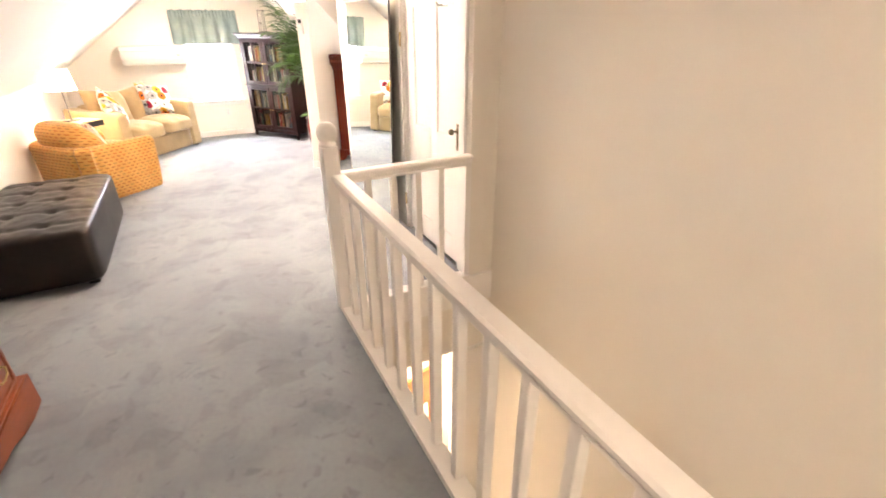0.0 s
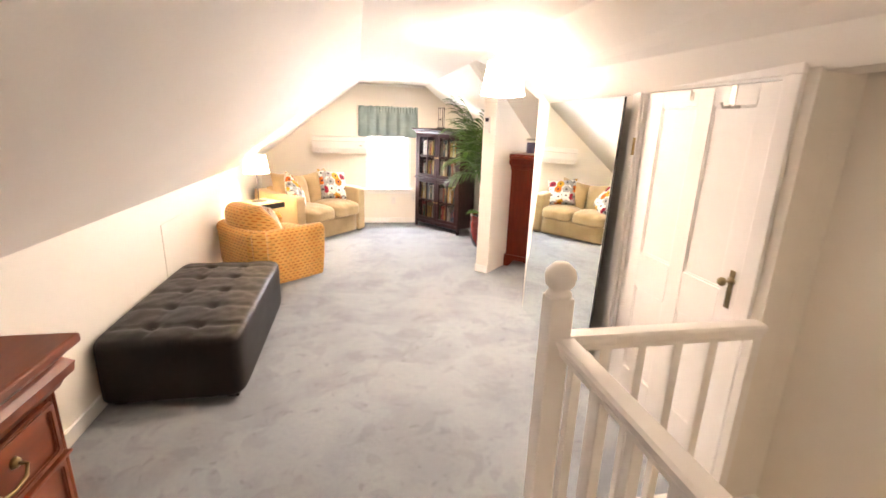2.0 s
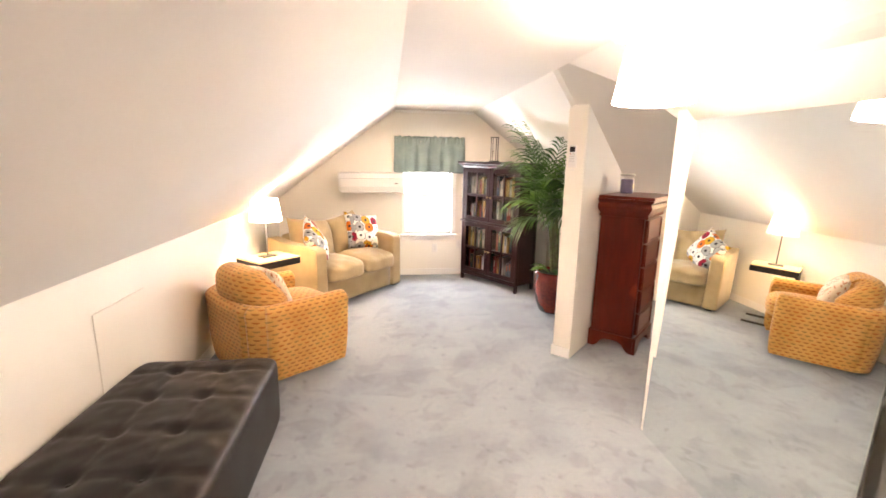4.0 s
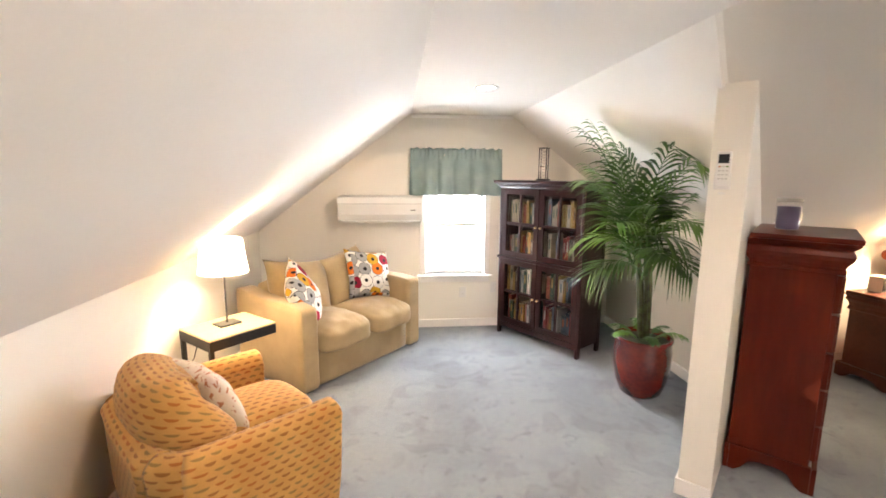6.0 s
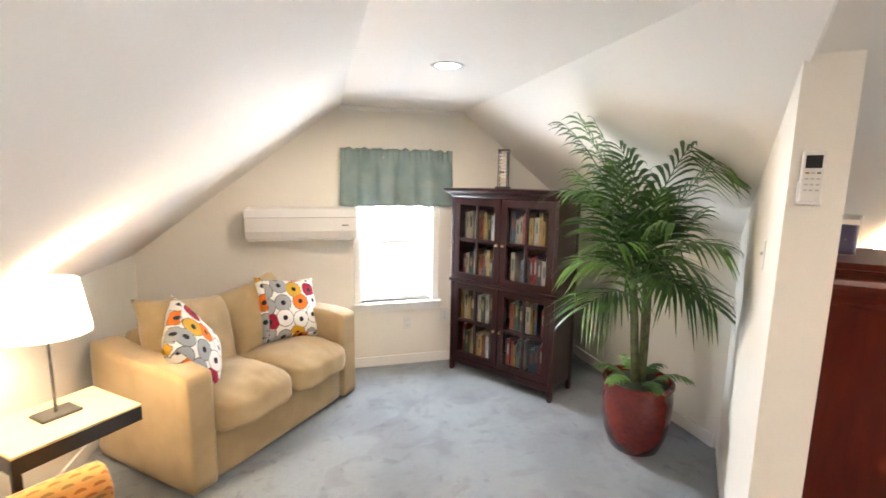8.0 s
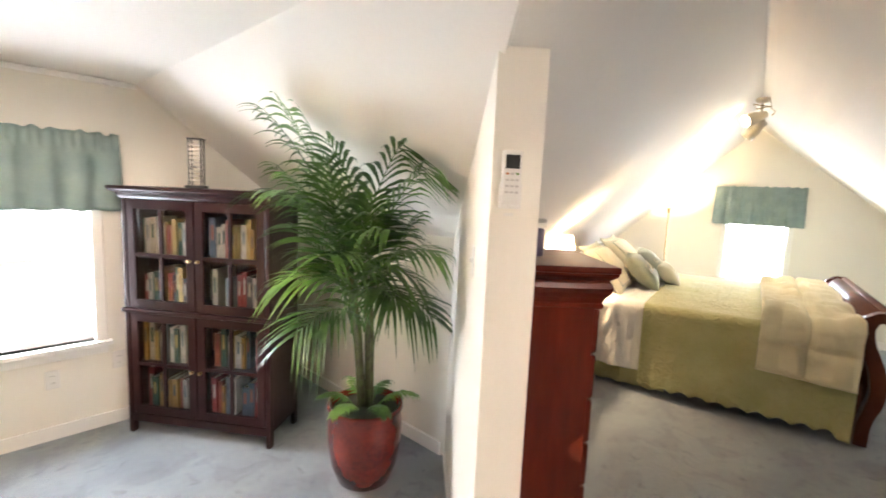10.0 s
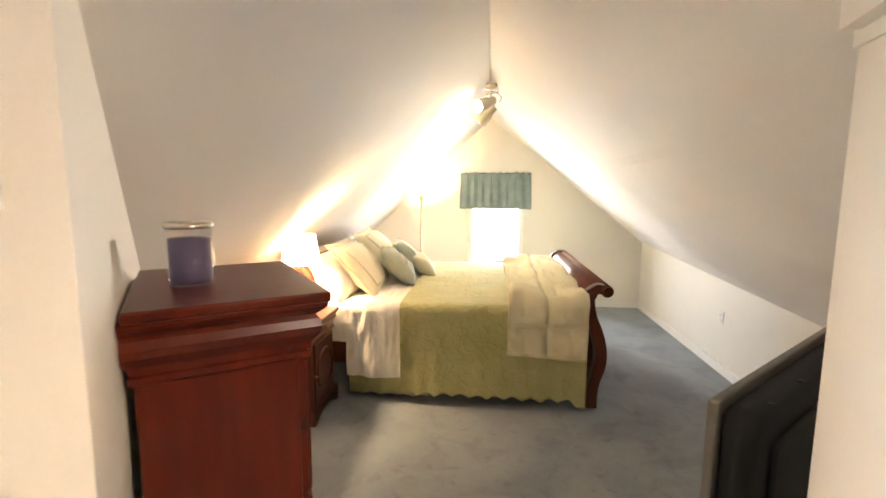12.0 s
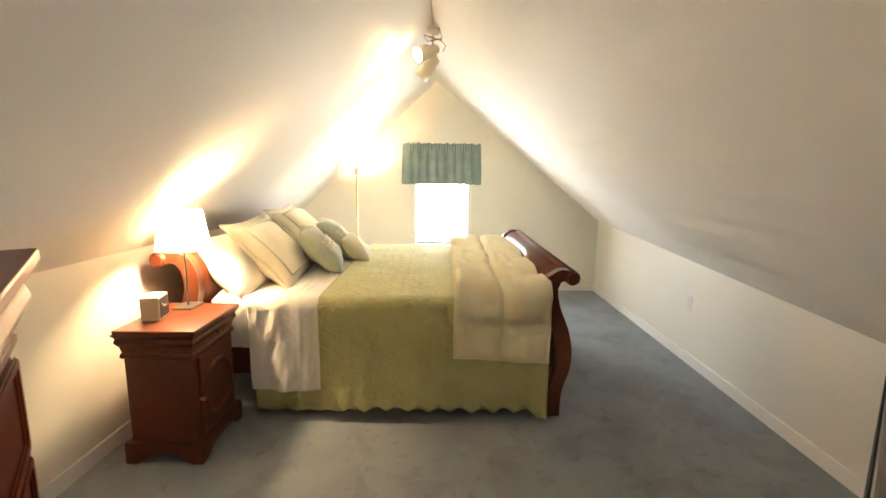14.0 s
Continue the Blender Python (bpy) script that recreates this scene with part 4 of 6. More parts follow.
def ottoman():
    th = thing("ottoman", pose(-0.55, 5.25, 0), "black tufted leather bench ottoman along the knee wall", "ottoman")
    w, l, h = 0.79, 1.53, 0.44
    bm = puff(w, l, h - 0.03, 14, 66, 0.014)
    rows = [-0.58, -0.29, 0.0, 0.29, 0.58]
    cols = [-0.125, 0.125]
    for v in bm.verts:
        p = v.co
        if p.z > 0.12:
            edge = min(1, max(0, (w / 2 - abs(p.x)) / 0.05)) * min(1, max(0, (l / 2 - abs(p.y)) / 0.05))
            d = 0
            for r in rows:
                d = max(d, 0.011 * math.exp(-abs((p.y - r) / 0.018)))
                for c in cols:
                    d = max(d, 0.032 * math.exp(-(((p.y - r) / 0.038) ** 2 + ((p.x - c) / 0.042) ** 2)))
            for c in cols:
                d = max(d, 0.006 * math.exp(-abs((p.x - c) / 0.016)))
            p.z -= d * edge
            p.z += (0.009 * noise.noise(p * 6) + 0.005 * noise.noise(p * 17)) * edge
        p.z += h - (h - 0.03) / 2
    part("cushion", bm, LEATHER, th, "tufted leather top and sides", True)
    for r in rows:
        for c in cols:
            b = lathe([(0.0, 0.006), (0.009, 0.003), (0.012, -0.002)], 10, None, (c, r, h - 0.020))
            part("button", b, LEATHER, th, "", True)
    for x in (-1, 1):
        for y in (-1, 1):
            part("foot", box(x * 0.31 - 0.035, x * 0.31 + 0.035, y * 0.65 - 0.035, y * 0.65 + 0.035, 0, 0.04, 0.004), DARK, th)
    return th


ottoman()

# ---- armchair ----


ARMCHAIR = pose(-0.385, 6.945, 0, 0, 0, 40)


def loft(rings, closed=True):
    """A skin over rings of points, capped at both ends, with UVs in metres along and around."""
    bm = bmesh.new()
    uv = bm.loops.layers.uv.verify()
    vs = [[bm.verts.new(p) for p in ring] for ring in rings]
    n, along = len(rings[0]), [0.0]
    for a, b in zip(rings, rings[1:]):
        along.append(along[-1] + sum((Vector(p) - Vector(q)).length for p, q in zip(a, b)) / n)
    mid = rings[len(rings) // 2]
    around = [0.0]
    for k in range(n):
        around.append(around[-1] + (Vector(mid[(k + 1) % n]) - Vector(mid[k])).length)
    for i in range(len(rings) - 1):
        for k in range(n if closed else n - 1):
            k2 = (k + 1) % n
            f = bm.faces.new((vs[i][k], vs[i][k2], vs[i + 1][k2], vs[i + 1][k]))
            for l, c in zip(f.loops, ((along[i], around[k]), (along[i], around[k + 1]), (along[i + 1], around[k + 1]), (along[i + 1], around[k]))):
                l[uv].uv = c
    for ring in (vs[0], vs[-1]):
        for l in bm.faces.new(ring).loops:
            l[uv].uv = (l.vert.co.y, l.vert.co.z)
    bmesh.ops.recalc_face_normals(bm, faces=bm.faces)
    return bm


def armchair():
    th = thing("armchair", ARMCHAIR, "club armchair in gold cloth with small leaf rows", "armchair")
    # faces +x; a body with flat panels, low rounded arms and an overstuffed roll along the back
    W, BACK, FRONT, ARM = 0.348, -0.315, 0.345, 0.595

    def plan(x, y, z):
        """Draws the body in towards the floor and rounds its rear corners."""
        k = 1 - 0.07 * max(0, 0.5 - z)
        return Vector((x * k, y * k, z))

    # outer panels: near arm, rounded rear corners, back, far arm, as one upholstered wall
    path = [(FRONT - 0.02, -W), (0.20, -W - 0.006), (0.0, -W - 0.006), (-0.15, -W - 0.002)]
    for i in range(1, 8):
        a = math.pi / 2 * i / 8
        path.append((BACK + 0.09 - 0.09 * math.sin(a), -W + 0.09 - 0.09 * math.cos(a)))
    path += [(BACK - 0.002, -0.12), (BACK - 0.004, 0.0)]
    path += [(x, -y) for x, y in path[:-1][::-1]]
    line = bezier2(path, 3)
    rings = []
    for i, p in enumerate(line):
        a, b = line[max(i - 1, 0)], line[min(i + 1, len(line) - 1)]
        d = (b - a).normalized()
        out = Vector((d.y, -d.x))
        t, r = 0.125, 0.060
        prof = [(0.0, 0.035), (0.0, 0.20), (0.0, 0.36), (0.0, ARM - r - 0.02)]
        prof += [(-r + (r + 0.012) * math.cos(math.radians(g)), ARM - r + r * math.sin(math.radians(g))) for g in (-15, 12, 38, 64, 90, 116, 142, 168)]
        prof += [(-t, ARM - r - 0.04), (-t, 0.20), (-t + 0.02, 0.035)]
        ring = []
        for o, z in prof:
            q = p + out * (o + 0.004 * noise.noise(Vector((p.x * 6, p.y * 6, z * 6))))
            ring.append(plan(q.x, q.y, z))
        rings.append(ring)
    # rounded fronts of the arms
    for at, ring in ((0, rings[0]), (len(rings), rings[-1])):
        mid = sum(ring, Vector()) / len(ring)
        for grow, ahead in ((0.90, 0.014), (0.66, 0.022)):
            inset = [mid + (q - mid) * grow + Vector((ahead, 0, 0)) for q in ring]
            rings.insert(0 if at == 0 else len(rings), inset)
    part("shell", loft(rings, False), CHAIR_CLOTH, th, "arms and back panels in one upholstered wall", True)
    for s in (-1, 1):
        part("corner_seam", tube([plan(BACK + 0.024, s * (W - 0.024), 0.04), plan(BACK + 0.024, s * (W - 0.024), 0.30), plan(BACK + 0.023, s * (W - 0.023), 0.54)], 0.005, 6), CHAIR_CLOTH, th, "piped corner seam", True)
    # the roll: runs from one arm round the back to the other
    key = [(-0.06, -0.285, 0.560, 0.055, 0.040), (-0.12, -0.300, 0.590, 0.090, 0.085), (-0.20, -0.308, 0.630, 0.108, 0.122), (-0.285, -0.258, 0.652, 0.125, 0.142), (-0.330, -0.14, 0.660, 0.132, 0.148), (-0.338, 0.0, 0.663, 0.134, 0.150)]
    key += [(x, -y, z, a, b) for x, y, z, a, b in key[:-1][::-1]]
    sm = list(zip(*[[q.y for q in bezier2([(i, k[c]) for i, k in enumerate(key)], 7)] for c in range(5)]))
    rings = []
    for i, (x, y, z, ra, rb) in enumerate(sm):
        a, b = sm[max(i - 1, 0)], sm[min(i + 1, len(sm) - 1)]
        d = Vector((b[0] - a[0], b[1] - a[1])).normalized()
        out = Vector((d.y, -d.x))
        ring = []
        for k in range(22):
            g = math.tau * k / 22
            c, sn = math.cos(g), math.sin(g)
            pleat = 0.014 * math.sin(i * 1.9 + 1.2 * math.sin(i)) * math.exp(-((g - 5.35) / 0.75) ** 2)
            puffed = 1 + 0.05 * noise.noise(Vector((x * 7, y * 7, k * 0.5)))
            o = (abs(c) ** 0.85 * math.copysign(1, c) * ra * puffed + pleat) + 0.055
            ring.append(Vector((x + out.x * o, y + out.y * o, z + abs(sn) ** 0.85 * math.copysign(1, sn) * rb * puffed)))
        rings.append(ring)
    part("back_roll", loft(rings), CHAIR_CLOTH, th, "overstuffed pleated roll along the back", True)
    b = puff(0.66, 0.455, 0.20, 4.5, 14, 0.03, 0.006)
    bmesh.ops.translate(b, verts=b.verts, vec=(0.06, 0, 0.40))
    part("seat_cushion", box_uv(b), CHAIR_CLOTH, th, "loose seat cushion", True)
    b = puff(0.60, 0.44, 0.27, 10, 6)
    bmesh.ops.translate(b, verts=b.verts, vec=(0.0, 0, 0.17))
    part("seat_base", box_uv(b), CHAIR_CLOTH, th, "", True)
    b = puff(0.15, 0.42, 0.32, 4, 10, 0, 0.012)
    bmesh.ops.transform(b, matrix=pose(-0.20, 0, 0.62, 0, -12), verts=b.verts)
    part("back_cushion", box_uv(b), CHAIR_CLOTH, th, "", True)
    part("swivel_base", lathe([(0.26, 0.0), (0.26, 0.03), (0.22, 0.04), (0.0, 0.04)], 24), DARK, th)
    return th


armchair()
th = thing("throw_pillow", ARMCHAIR @ pose(-0.085, -0.02, 0.625, 0, 62, 10), "cream lumbar cushion with rust leaf print", "cushion")
part("cover", pillow(0.36, 0.42, 0.15, seed=4), LEAF_PRINT, th, "", True)

# ---- sofa ----
SOFA = pose(0.205, 8.515, 0, 0, 0, 49)


def sofa():
    th = thing("loveseat", SOFA, "tan two-seat sofa standing across the corner", "sofa")
    w, d, arm = 1.36, 0.86, 0.15   # width along x, front at y = 0, back at +y
    for s in (-1, 1):
        b = puff(arm, d - 0.02, 0.665, 34, 12)
        bmesh.ops.translate(b, verts=b.verts, vec=(s * (w - arm) / 2, d / 2, 0.3475))
        for v in b.verts:
            if v.co.z > 0.5:
                v.co.z += -0.05 * (1 - v.co.y / d) + 0.02 + 0.010 * math.sin(v.co.y * 9)
        part("arm", b, SOFA_CLOTH, th, "square padded arm", True)
    b = puff(w - 2 * arm - 0.004, d - 0.10, 0.275, 24, 8)
    bmesh.ops.translate(b, verts=b.verts, vec=(0, d / 2 - 0.02, 0.1525))
    part("base", b, SOFA_CLOTH, th, "", True)
    b = puff(w - 2 * arm - 0.004, 0.20, 0.52, 10, 6)
    bmesh.ops.translate(b, verts=b.verts, vec=(0, d - 0.12, 0.47))
    part("back", b, SOFA_CLOTH, th, "", True)
    cw = (w - 2 * arm) / 2
    for s in (-1, 1):
        b = puff(cw - 0.004, 0.74, 0.19, 5.5, 26, 0.035, 0.010, 3 + s)
        for v in b.verts:
            if v.co.y < -0.15:
                v.co.z -= 0.30 * (v.co.y + 0.15) ** 2
                v.co.z += 0.003 * math.sin(v.co.x * 60 + 8 * noise.noise(v.co * 5)) * min(1, (-0.15 - v.co.y) * 5)
        bmesh.ops.translate(b, verts=b.verts, vec=(s * cw / 2, 0.300, 0.375))
        part("seat_cushion", b, SOFA_CLOTH, th, "slouched seat cushion", True)
        b = pillow(cw + 0.07, 0.52, 0.27, 20, 7 + s, 0.035)
        bmesh.ops.transform(b, matrix=pose(s * cw / 2, 0.57, 0.655, 66, 0, 0) @ pose(0, 0, 0, 0, 0, 9 * s), verts=b.verts)
        part("back_cushion", b, SOFA_CLOTH, th, "soft slumped back cushion", True)
    for x in (-0.6, 0.6):
        for y in (0.07, d - 0.09):
            part("foot", box(x - 0.03, x + 0.03, y - 0.03, y + 0.03, 0, 0.020, 0.003), DARK, th)


sofa()
for m, seed, tilt in ((SOFA @ pose(0.40, 0.40, 0.685, 64, 10, -12), 1, 0), (SOFA @ pose(-0.40, 0.34, 0.665, 62, -22, 50), 2, 0)):
    th = thing("throw_pillow", m, "white cushion printed with coloured rings and discs", "cushion", "ring print cushions")
    part("cover", pillow(0.50, 0.48, 0.18, seed=seed), RING_CLOTH, th, "", True)

# ---- side table and lamp ----
tb = thing("side_table", pose(-0.645, 7.735, 0, 0, 0, 49), "small side table with a pale top and black metal legs", "side table")
part("tabletop", box(-0.22, 0.22, -0.185, 0.185, 0.6505, 0.662, 0.003), MAPLE, tb, "pale maple top")
bm = bmesh.new()
for s in (-1, 1):
    box(-0.22, 0.22, s * 0.185 - (0.014 if s > 0 else 0), s * 0.185 + (0.014 if s < 0 else 0), 0.588, 0.650, 0.002, bm)
    box(s * 0.22 - (0.014 if s > 0 else 0), s * 0.22 + (0.014 if s < 0 else 0), -0.170, 0.170, 0.588, 0.650, 0.002, bm)
part("apron", bm, DARK, tb, "black edge band")
for y in (-0.170, 0.170):
    part("leg", box(-0.219, -0.193, y - 0.013, y + 0.013, 0.0, 0.588, 0.002), DARK, tb)
    part("floor_runner", box(-0.192, 0.20, y - 0.013, y + 0.013, 0.0, 0.022, 0.002), DARK, tb, "flat black steel runner")
part("cross_bar", box(-0.217, -0.195, -0.156, 0.156, 0.0, 0.022, 0.002), DARK, tb)


def table_lamp(m, h0, shade0, shade1, r0, r1, label):
    """A desk lamp: square foot, thin stem, conical shade; heights above its support."""
    th = thing("table_lamp", m, label, "lamp", "matching white-shaded lamps")
    part("foot", box(-0.07, 0.07, -0.055, 0.055, 0, 0.012, 0.003), DARK_STEEL, th, "square steel foot")
    part("stem", tube([(0, 0, 0.012), (0, 0, shade0 + 0.05)], 0.006), DARK_STEEL, th)
    bm = lathe([(r0, shade0), (r1, shade1)], 40)
    bmesh.ops.delete(bm, geom=[f for f in bm.faces if len(f.verts) > 4], context="FACES")
    part("shade", bm, SHADE, th, "white cloth shade, lit", True)
    bm = bmesh.new()
    for a in range(3):
        t = a * math.tau / 3
        tube([(0, 0, shade0 + 0.045), (r0 * 0.94 * math.cos(t), r0 * 0.94 * math.sin(t), shade0 + 0.012)], 0.0018, 5, bm)
    part("spider", bm, METAL, th)
    return th


table_lamp(pose(-0.66, 7.76, 0.662, 0, 0, 49), 0, 0.345, 0.560, 0.148, 0.118, "steel table lamp with a glowing white shade")
cord = thing("lamp_cord", pose(0, 0, 0), "thin black lamp cord hanging down to an outlet", "cord")
part("wire", tube([(-0.80, 7.82, 0.655), (-0.86, 7.83, 0.60), (-0.90, 7.80, 0.42), (-0.925, 7.74, 0.37), (-0.94, 7.70, 0.40)], 0.0035, 6), DARK, cord)
part("plug", box(-0.945, -0.915, 7.685, 7.715, 0.385, 0.415, 0.004), DARK, cord)


def wall_plate(m, label, kind="outlet"):
    th = thing("wall_outlet" if kind == "outlet" else "light_switch", m, label, kind)
    part("plate", box(-0.036, 0.036, -0.006, 0, -0.058, 0.058, 0.003), WHITE_PLASTIC, th)
    if kind == "outlet":
        for z in (-0.022, 0.022):
            s = part("socket", box(-0.016, 0.016, -0.0085, -0.0062, z - 0.014, z + 0.014, 0.001), WHITE_PLASTIC, th)
            for x in (-0.006, 0.006):
                part("slot", box(x - 0.001, x + 0.001, -0.0092, -0.0086, z - 0.004, z + 0.006), DARK, s)
    else:
        part("toggle", box(-0.005, 0.005, -0.016, -0.0062, -0.006, 0.010, 0.002), WHITE_PLASTIC, th)
    return th


wall_plate(pose(1.13, Y_NORTH, 0.38), "white wall outlet under the window")
wall_plate(pose(1.47, Y_NORTH, 0.43), "white wall outlet beside the bookcase")
wall_plate(pose(X_WEST, 7.70, 0.40, 0, 0, 90), "white wall outlet with a lamp plug")
wall_plate(pose(X_WEST, 7.10, 0.30, 0, 0, 90), "white wall outlet low on the knee wall")
wall_plate(BED @ pose(6.62, V_SOUTH, 0.50, 0, 0, 180), "white wall outlet on the bedroom knee wall")
wall_plate(pose(2.12, 7.06, 1.36, 0, 0, 44.2 - 0) @ pose(0, 0.0, 0, 0, 0, 180), "white light switch on the partition", "light switch")

# access hatch in the knee wall
hatch = thing("access_hatch", pose(X_WEST, 5.88, 0.44, 0, 0, 90), "flush white access hatch in the knee wall", "hatch")
part("panel", box(-0.235, 0.235, -0.007, 0, -0.40, 0.40, 0.002), WALL, hatch)

# ---- air conditioner ----
ac = thing("air_conditioner", pose(0.27, Y_NORTH, 1.28), "white wall-mounted air conditioner", "air conditioner")
out = [(0, -0.13), (-0.12, -0.13), (-0.17, -0.105), (-0.195, -0.05), (-0.20, 0.05), (-0.19, 0.115), (-0.175, 0.13), (0, 0.13)]
bm = slab([(-0.415, y, z) for y, z in out], (0.83, 0, 0))
bmesh.ops.bevel(bm, geom=[e for e in bm.edges if abs(e.verts[0].co.x - e.verts[1].co.x) < 1e-4], offset=0.012, segments=2, affect="EDGES")
part("body", bm, WHITE_PLASTIC, ac)
part("louver", box(-0.38, 0.38, -0.182, -0.135, -0.118, -0.108, 0.003), WHITE_PLASTIC, ac, "long louver flap")
part("seam", box(-0.405, 0.405, -0.2015, -0.199, 0.055, 0.058, 0), GREY_PLASTIC, ac, "thin grey panel seam")
part("badge", box(0.30, 0.35, -0.202, -0.1995, -0.01, 0.0, 0), GREY_PLASTIC, ac, "small grey badge")

# ---- remote on the post ----
REM = Matrix.Translation(P0 + PN * 0.056 + Vector((0, 0, 1.655))) @ pose(0, 0, 0, 0, 0, math.degrees(math.atan2(PN.y, PN.x)))
rem = thing("remote_control", REM, "white air conditioner remote in a wall holder on the post", "remote")
part("holder", box(-0.033, 0.033, -0.020, -0.0005, -0.085, -0.01, 0.004), WHITE_PLASTIC, rem)
body = part("body", box(-0.029, 0.029, -0.026, -0.004, -0.075, 0.085, 0.005), WHITE_PLASTIC, rem)
part("display", box(-0.021, 0.021, -0.0275, -0.0262, 0.032, 0.072, 0.001), BLACK_PLASTIC, body, "dark display")
for r in range(4):
    for c in range(3):
        part("button", box(-0.019 + c * 0.0145, -0.009 + c * 0.0145, -0.0278, -0.0262, 0.014 - r * 0.018, 0.020 - r * 0.018, 0.001), (ORANGE_WOOD if r == 0 and c == 0 else LEAF_LIGHT if r == 0 and c == 2 else KEY_GREY), body)
part("label_strip", box(-0.014, 0.014, -0.0010, -0.0004, -0.108, -0.098, 0), WHITE_PLASTIC, rem)

# ---- bookcase ----
BOOK = Matrix.Translation((1.745, 8.90, 0)) @ pose(0, 0, 0, 0, 0, math.degrees(math.atan2(-0.80, 0.55)))
bc = thing("bookcase", BOOK, "dark mahogany bookcase with glazed doors, full of books", "bookcase")
W2, DEP, HT = 0.485, 0.36, 1.575   # front at y = 0, back at +DEP
for s in (-1, 1):
    for y in (0.0, DEP - 0.045):
        part("post", box(s * W2 - (0.03 if s > 0 else 0), s * W2 + (0.03 if s < 0 else 0), y, y + 0.045, 0, HT - 0.076, 0.004), ESPRESSO, bc)
for s in (-1, 1):
    part("side_panel", box(s * (W2 - 0.012) - 0.008, s * (W2 - 0.012) + 0.008, 0.046, DEP - 0.046, 0.09, HT - 0.046), ESPRESSO, bc)
part("back_panel", box(-W2 + 0.031, W2 - 0.031, DEP - 0.016, DEP - 0.004, 0.09, HT - 0.046), ESPRESSO, bc)
part("cornice", moulding(2 * W2, DEP, [(0.0, HT - 0.075), (0.012, HT - 0.060), (0.018, HT - 0.042), (0.045, HT - 0.028), (0.05, HT - 0.020), (0.05, HT)]), ESPRESSO, bc, "overhanging moulded top").location = (0, DEP / 2, 0)
part("bottom_rail", box(-W2 + 0.031, W2 - 0.031, 0.004, 0.03, 0.075, 0.13, 0.003), ESPRESSO, bc)
part("waist_moulding", box(-W2 - 0.012, W2 + 0.012, -0.016, 0.02, 0.795, 0.822, 0.006), ESPRESSO, bc)
SHELVES = (0.125, 0.44, 0.80, 1.13)
for z in SHELVES:
    part("shelf", box(-W2 + 0.031, W2 - 0.031, 0.05, DEP - 0.018, z, z + 0.018), ESPRESSO, bc)


def glazed_door(x0, x1, z0, z1, knob_x):
    t, st = 0.022, 0.055
    d = part("door", ring_frame(x0, x1, z0, z1, 0.0, t, st), ESPRESSO, bc, "glazed door with four panes")
    xm, zm = (x0 + x1) / 2, (z0 + z1) / 2
    part("glazing_bar", box(xm - 0.011, xm + 0.011, 0.003, t - 0.002, z0 + st, z1 - st, 0.002), ESPRESSO, d)
    for a, b in ((x0 + st, xm - 0.011), (xm + 0.011, x1 - st)):
        part("glazing_bar", box(a, b, 0.003, t - 0.002, zm - 0.011, zm + 0.011, 0.002), ESPRESSO, d)
    for a, b in ((x0 + st, xm - 0.011), (xm + 0.011, x1 - st)):
        for c, e in ((z0 + st, zm - 0.011), (zm + 0.011, z1 - st)):
            part("pane", box(a, b, 0.010, 0.013, c, e), GLASS, d).visible_shadow = False
    k = lathe([(0.0, 0.022), (0.010, 0.020), (0.012, 0.012), (0.006, 0.006), (0.007, 0.0)], 12)
    bmesh.ops.transform(k, matrix=pose(knob_x, 0, zm - 0.02, 90), verts=k.verts)
    part("knob", k, BRASS, d, "dark brass knob", True)


for z0, z1 in ((0.135, 0.793), (0.824, 1.495)):
    glazed_door(-W2 + 0.032, -0.002, z0, z1, -0.028)
    glazed_door(0.002, W2 - 0.032, z0, z1, 0.028)
BOOK_TONES = [(0.35, 0.03, 0.03), (0.62, 0.56, 0.42), (0.05, 0.09, 0.14), (0.55, 0.30, 0.06), (0.70, 0.66, 0.58), (0.04, 0.12, 0.08), (0.42, 0.10, 0.04), (0.10, 0.10, 0.10), (0.20, 0.28, 0.32), (0.62, 0.45, 0.14)]
BOOK_MATS = [material("book_cloth", tuple(v * 0.58 for v in c), tuple(v * 0.36 for v in c), 0.6, 8, 80, 0.08) for c in BOOK_TONES]
BOOK_WORDS = ["dark red", "cream", "navy blue", "ochre", "white", "dark green", "rust brown", "black", "grey-blue", "golden"]
rng = random.Random(5)


def book(m, w, h, d, tone):
    th = thing("book", m, f"{BOOK_WORDS[tone]} hardback book standing on a bookcase shelf", "book", "books in the bookcase")
    c = bmesh.new()
    box(0, 0.003, 0, d, 0, h, 0, c)
    box(w - 0.003, w, 0, d, 0, h, 0, c)
    box(0.003, w - 0.003, 0, 0.003, 0, h, 0, c)
    part("cover", c, BOOK_MATS[tone], th)
    part("pages", box(0.003, w - 0.003, 0.003, d - 0.004, 0.003, h - 0.004), PAPER, th)
    bar = BOOK_MATS[(tone + 4) % 10]
    part("spine_title", box(w * 0.3, w * 0.7, -0.0008, -0.0001, h * 0.45, h * 0.82), bar, th)


for z in SHELVES:
    for x0, x1 in ((-0.44, -0.05), (0.03, 0.44)):
        x = x0 + rng.uniform(0, 0.03)
        if rng.random() < 0.2:
            zz = z + 0.018
            for k in range(4):
                w = rng.uniform(0.03, 0.045)
                book(BOOK @ pose(x, 0.09, zz + w, 0, 90, 0), w, rng.uniform(0.20, 0.24), 0.16, rng.randrange(10))
                zz += w + 0.0005
            x += 0.26
        while x < x1 - 0.045:
            w, h = rng.uniform(0.022, 0.045), rng.uniform(0.19, 0.265)
            book(BOOK @ pose(x, 0.075 + rng.uniform(0, 0.03), z + 0.018), w, h, rng.uniform(0.15, 0.19), rng.randrange(10))
            x += w + 0.001
            if rng.random() < 0.07:
                x += 0.05
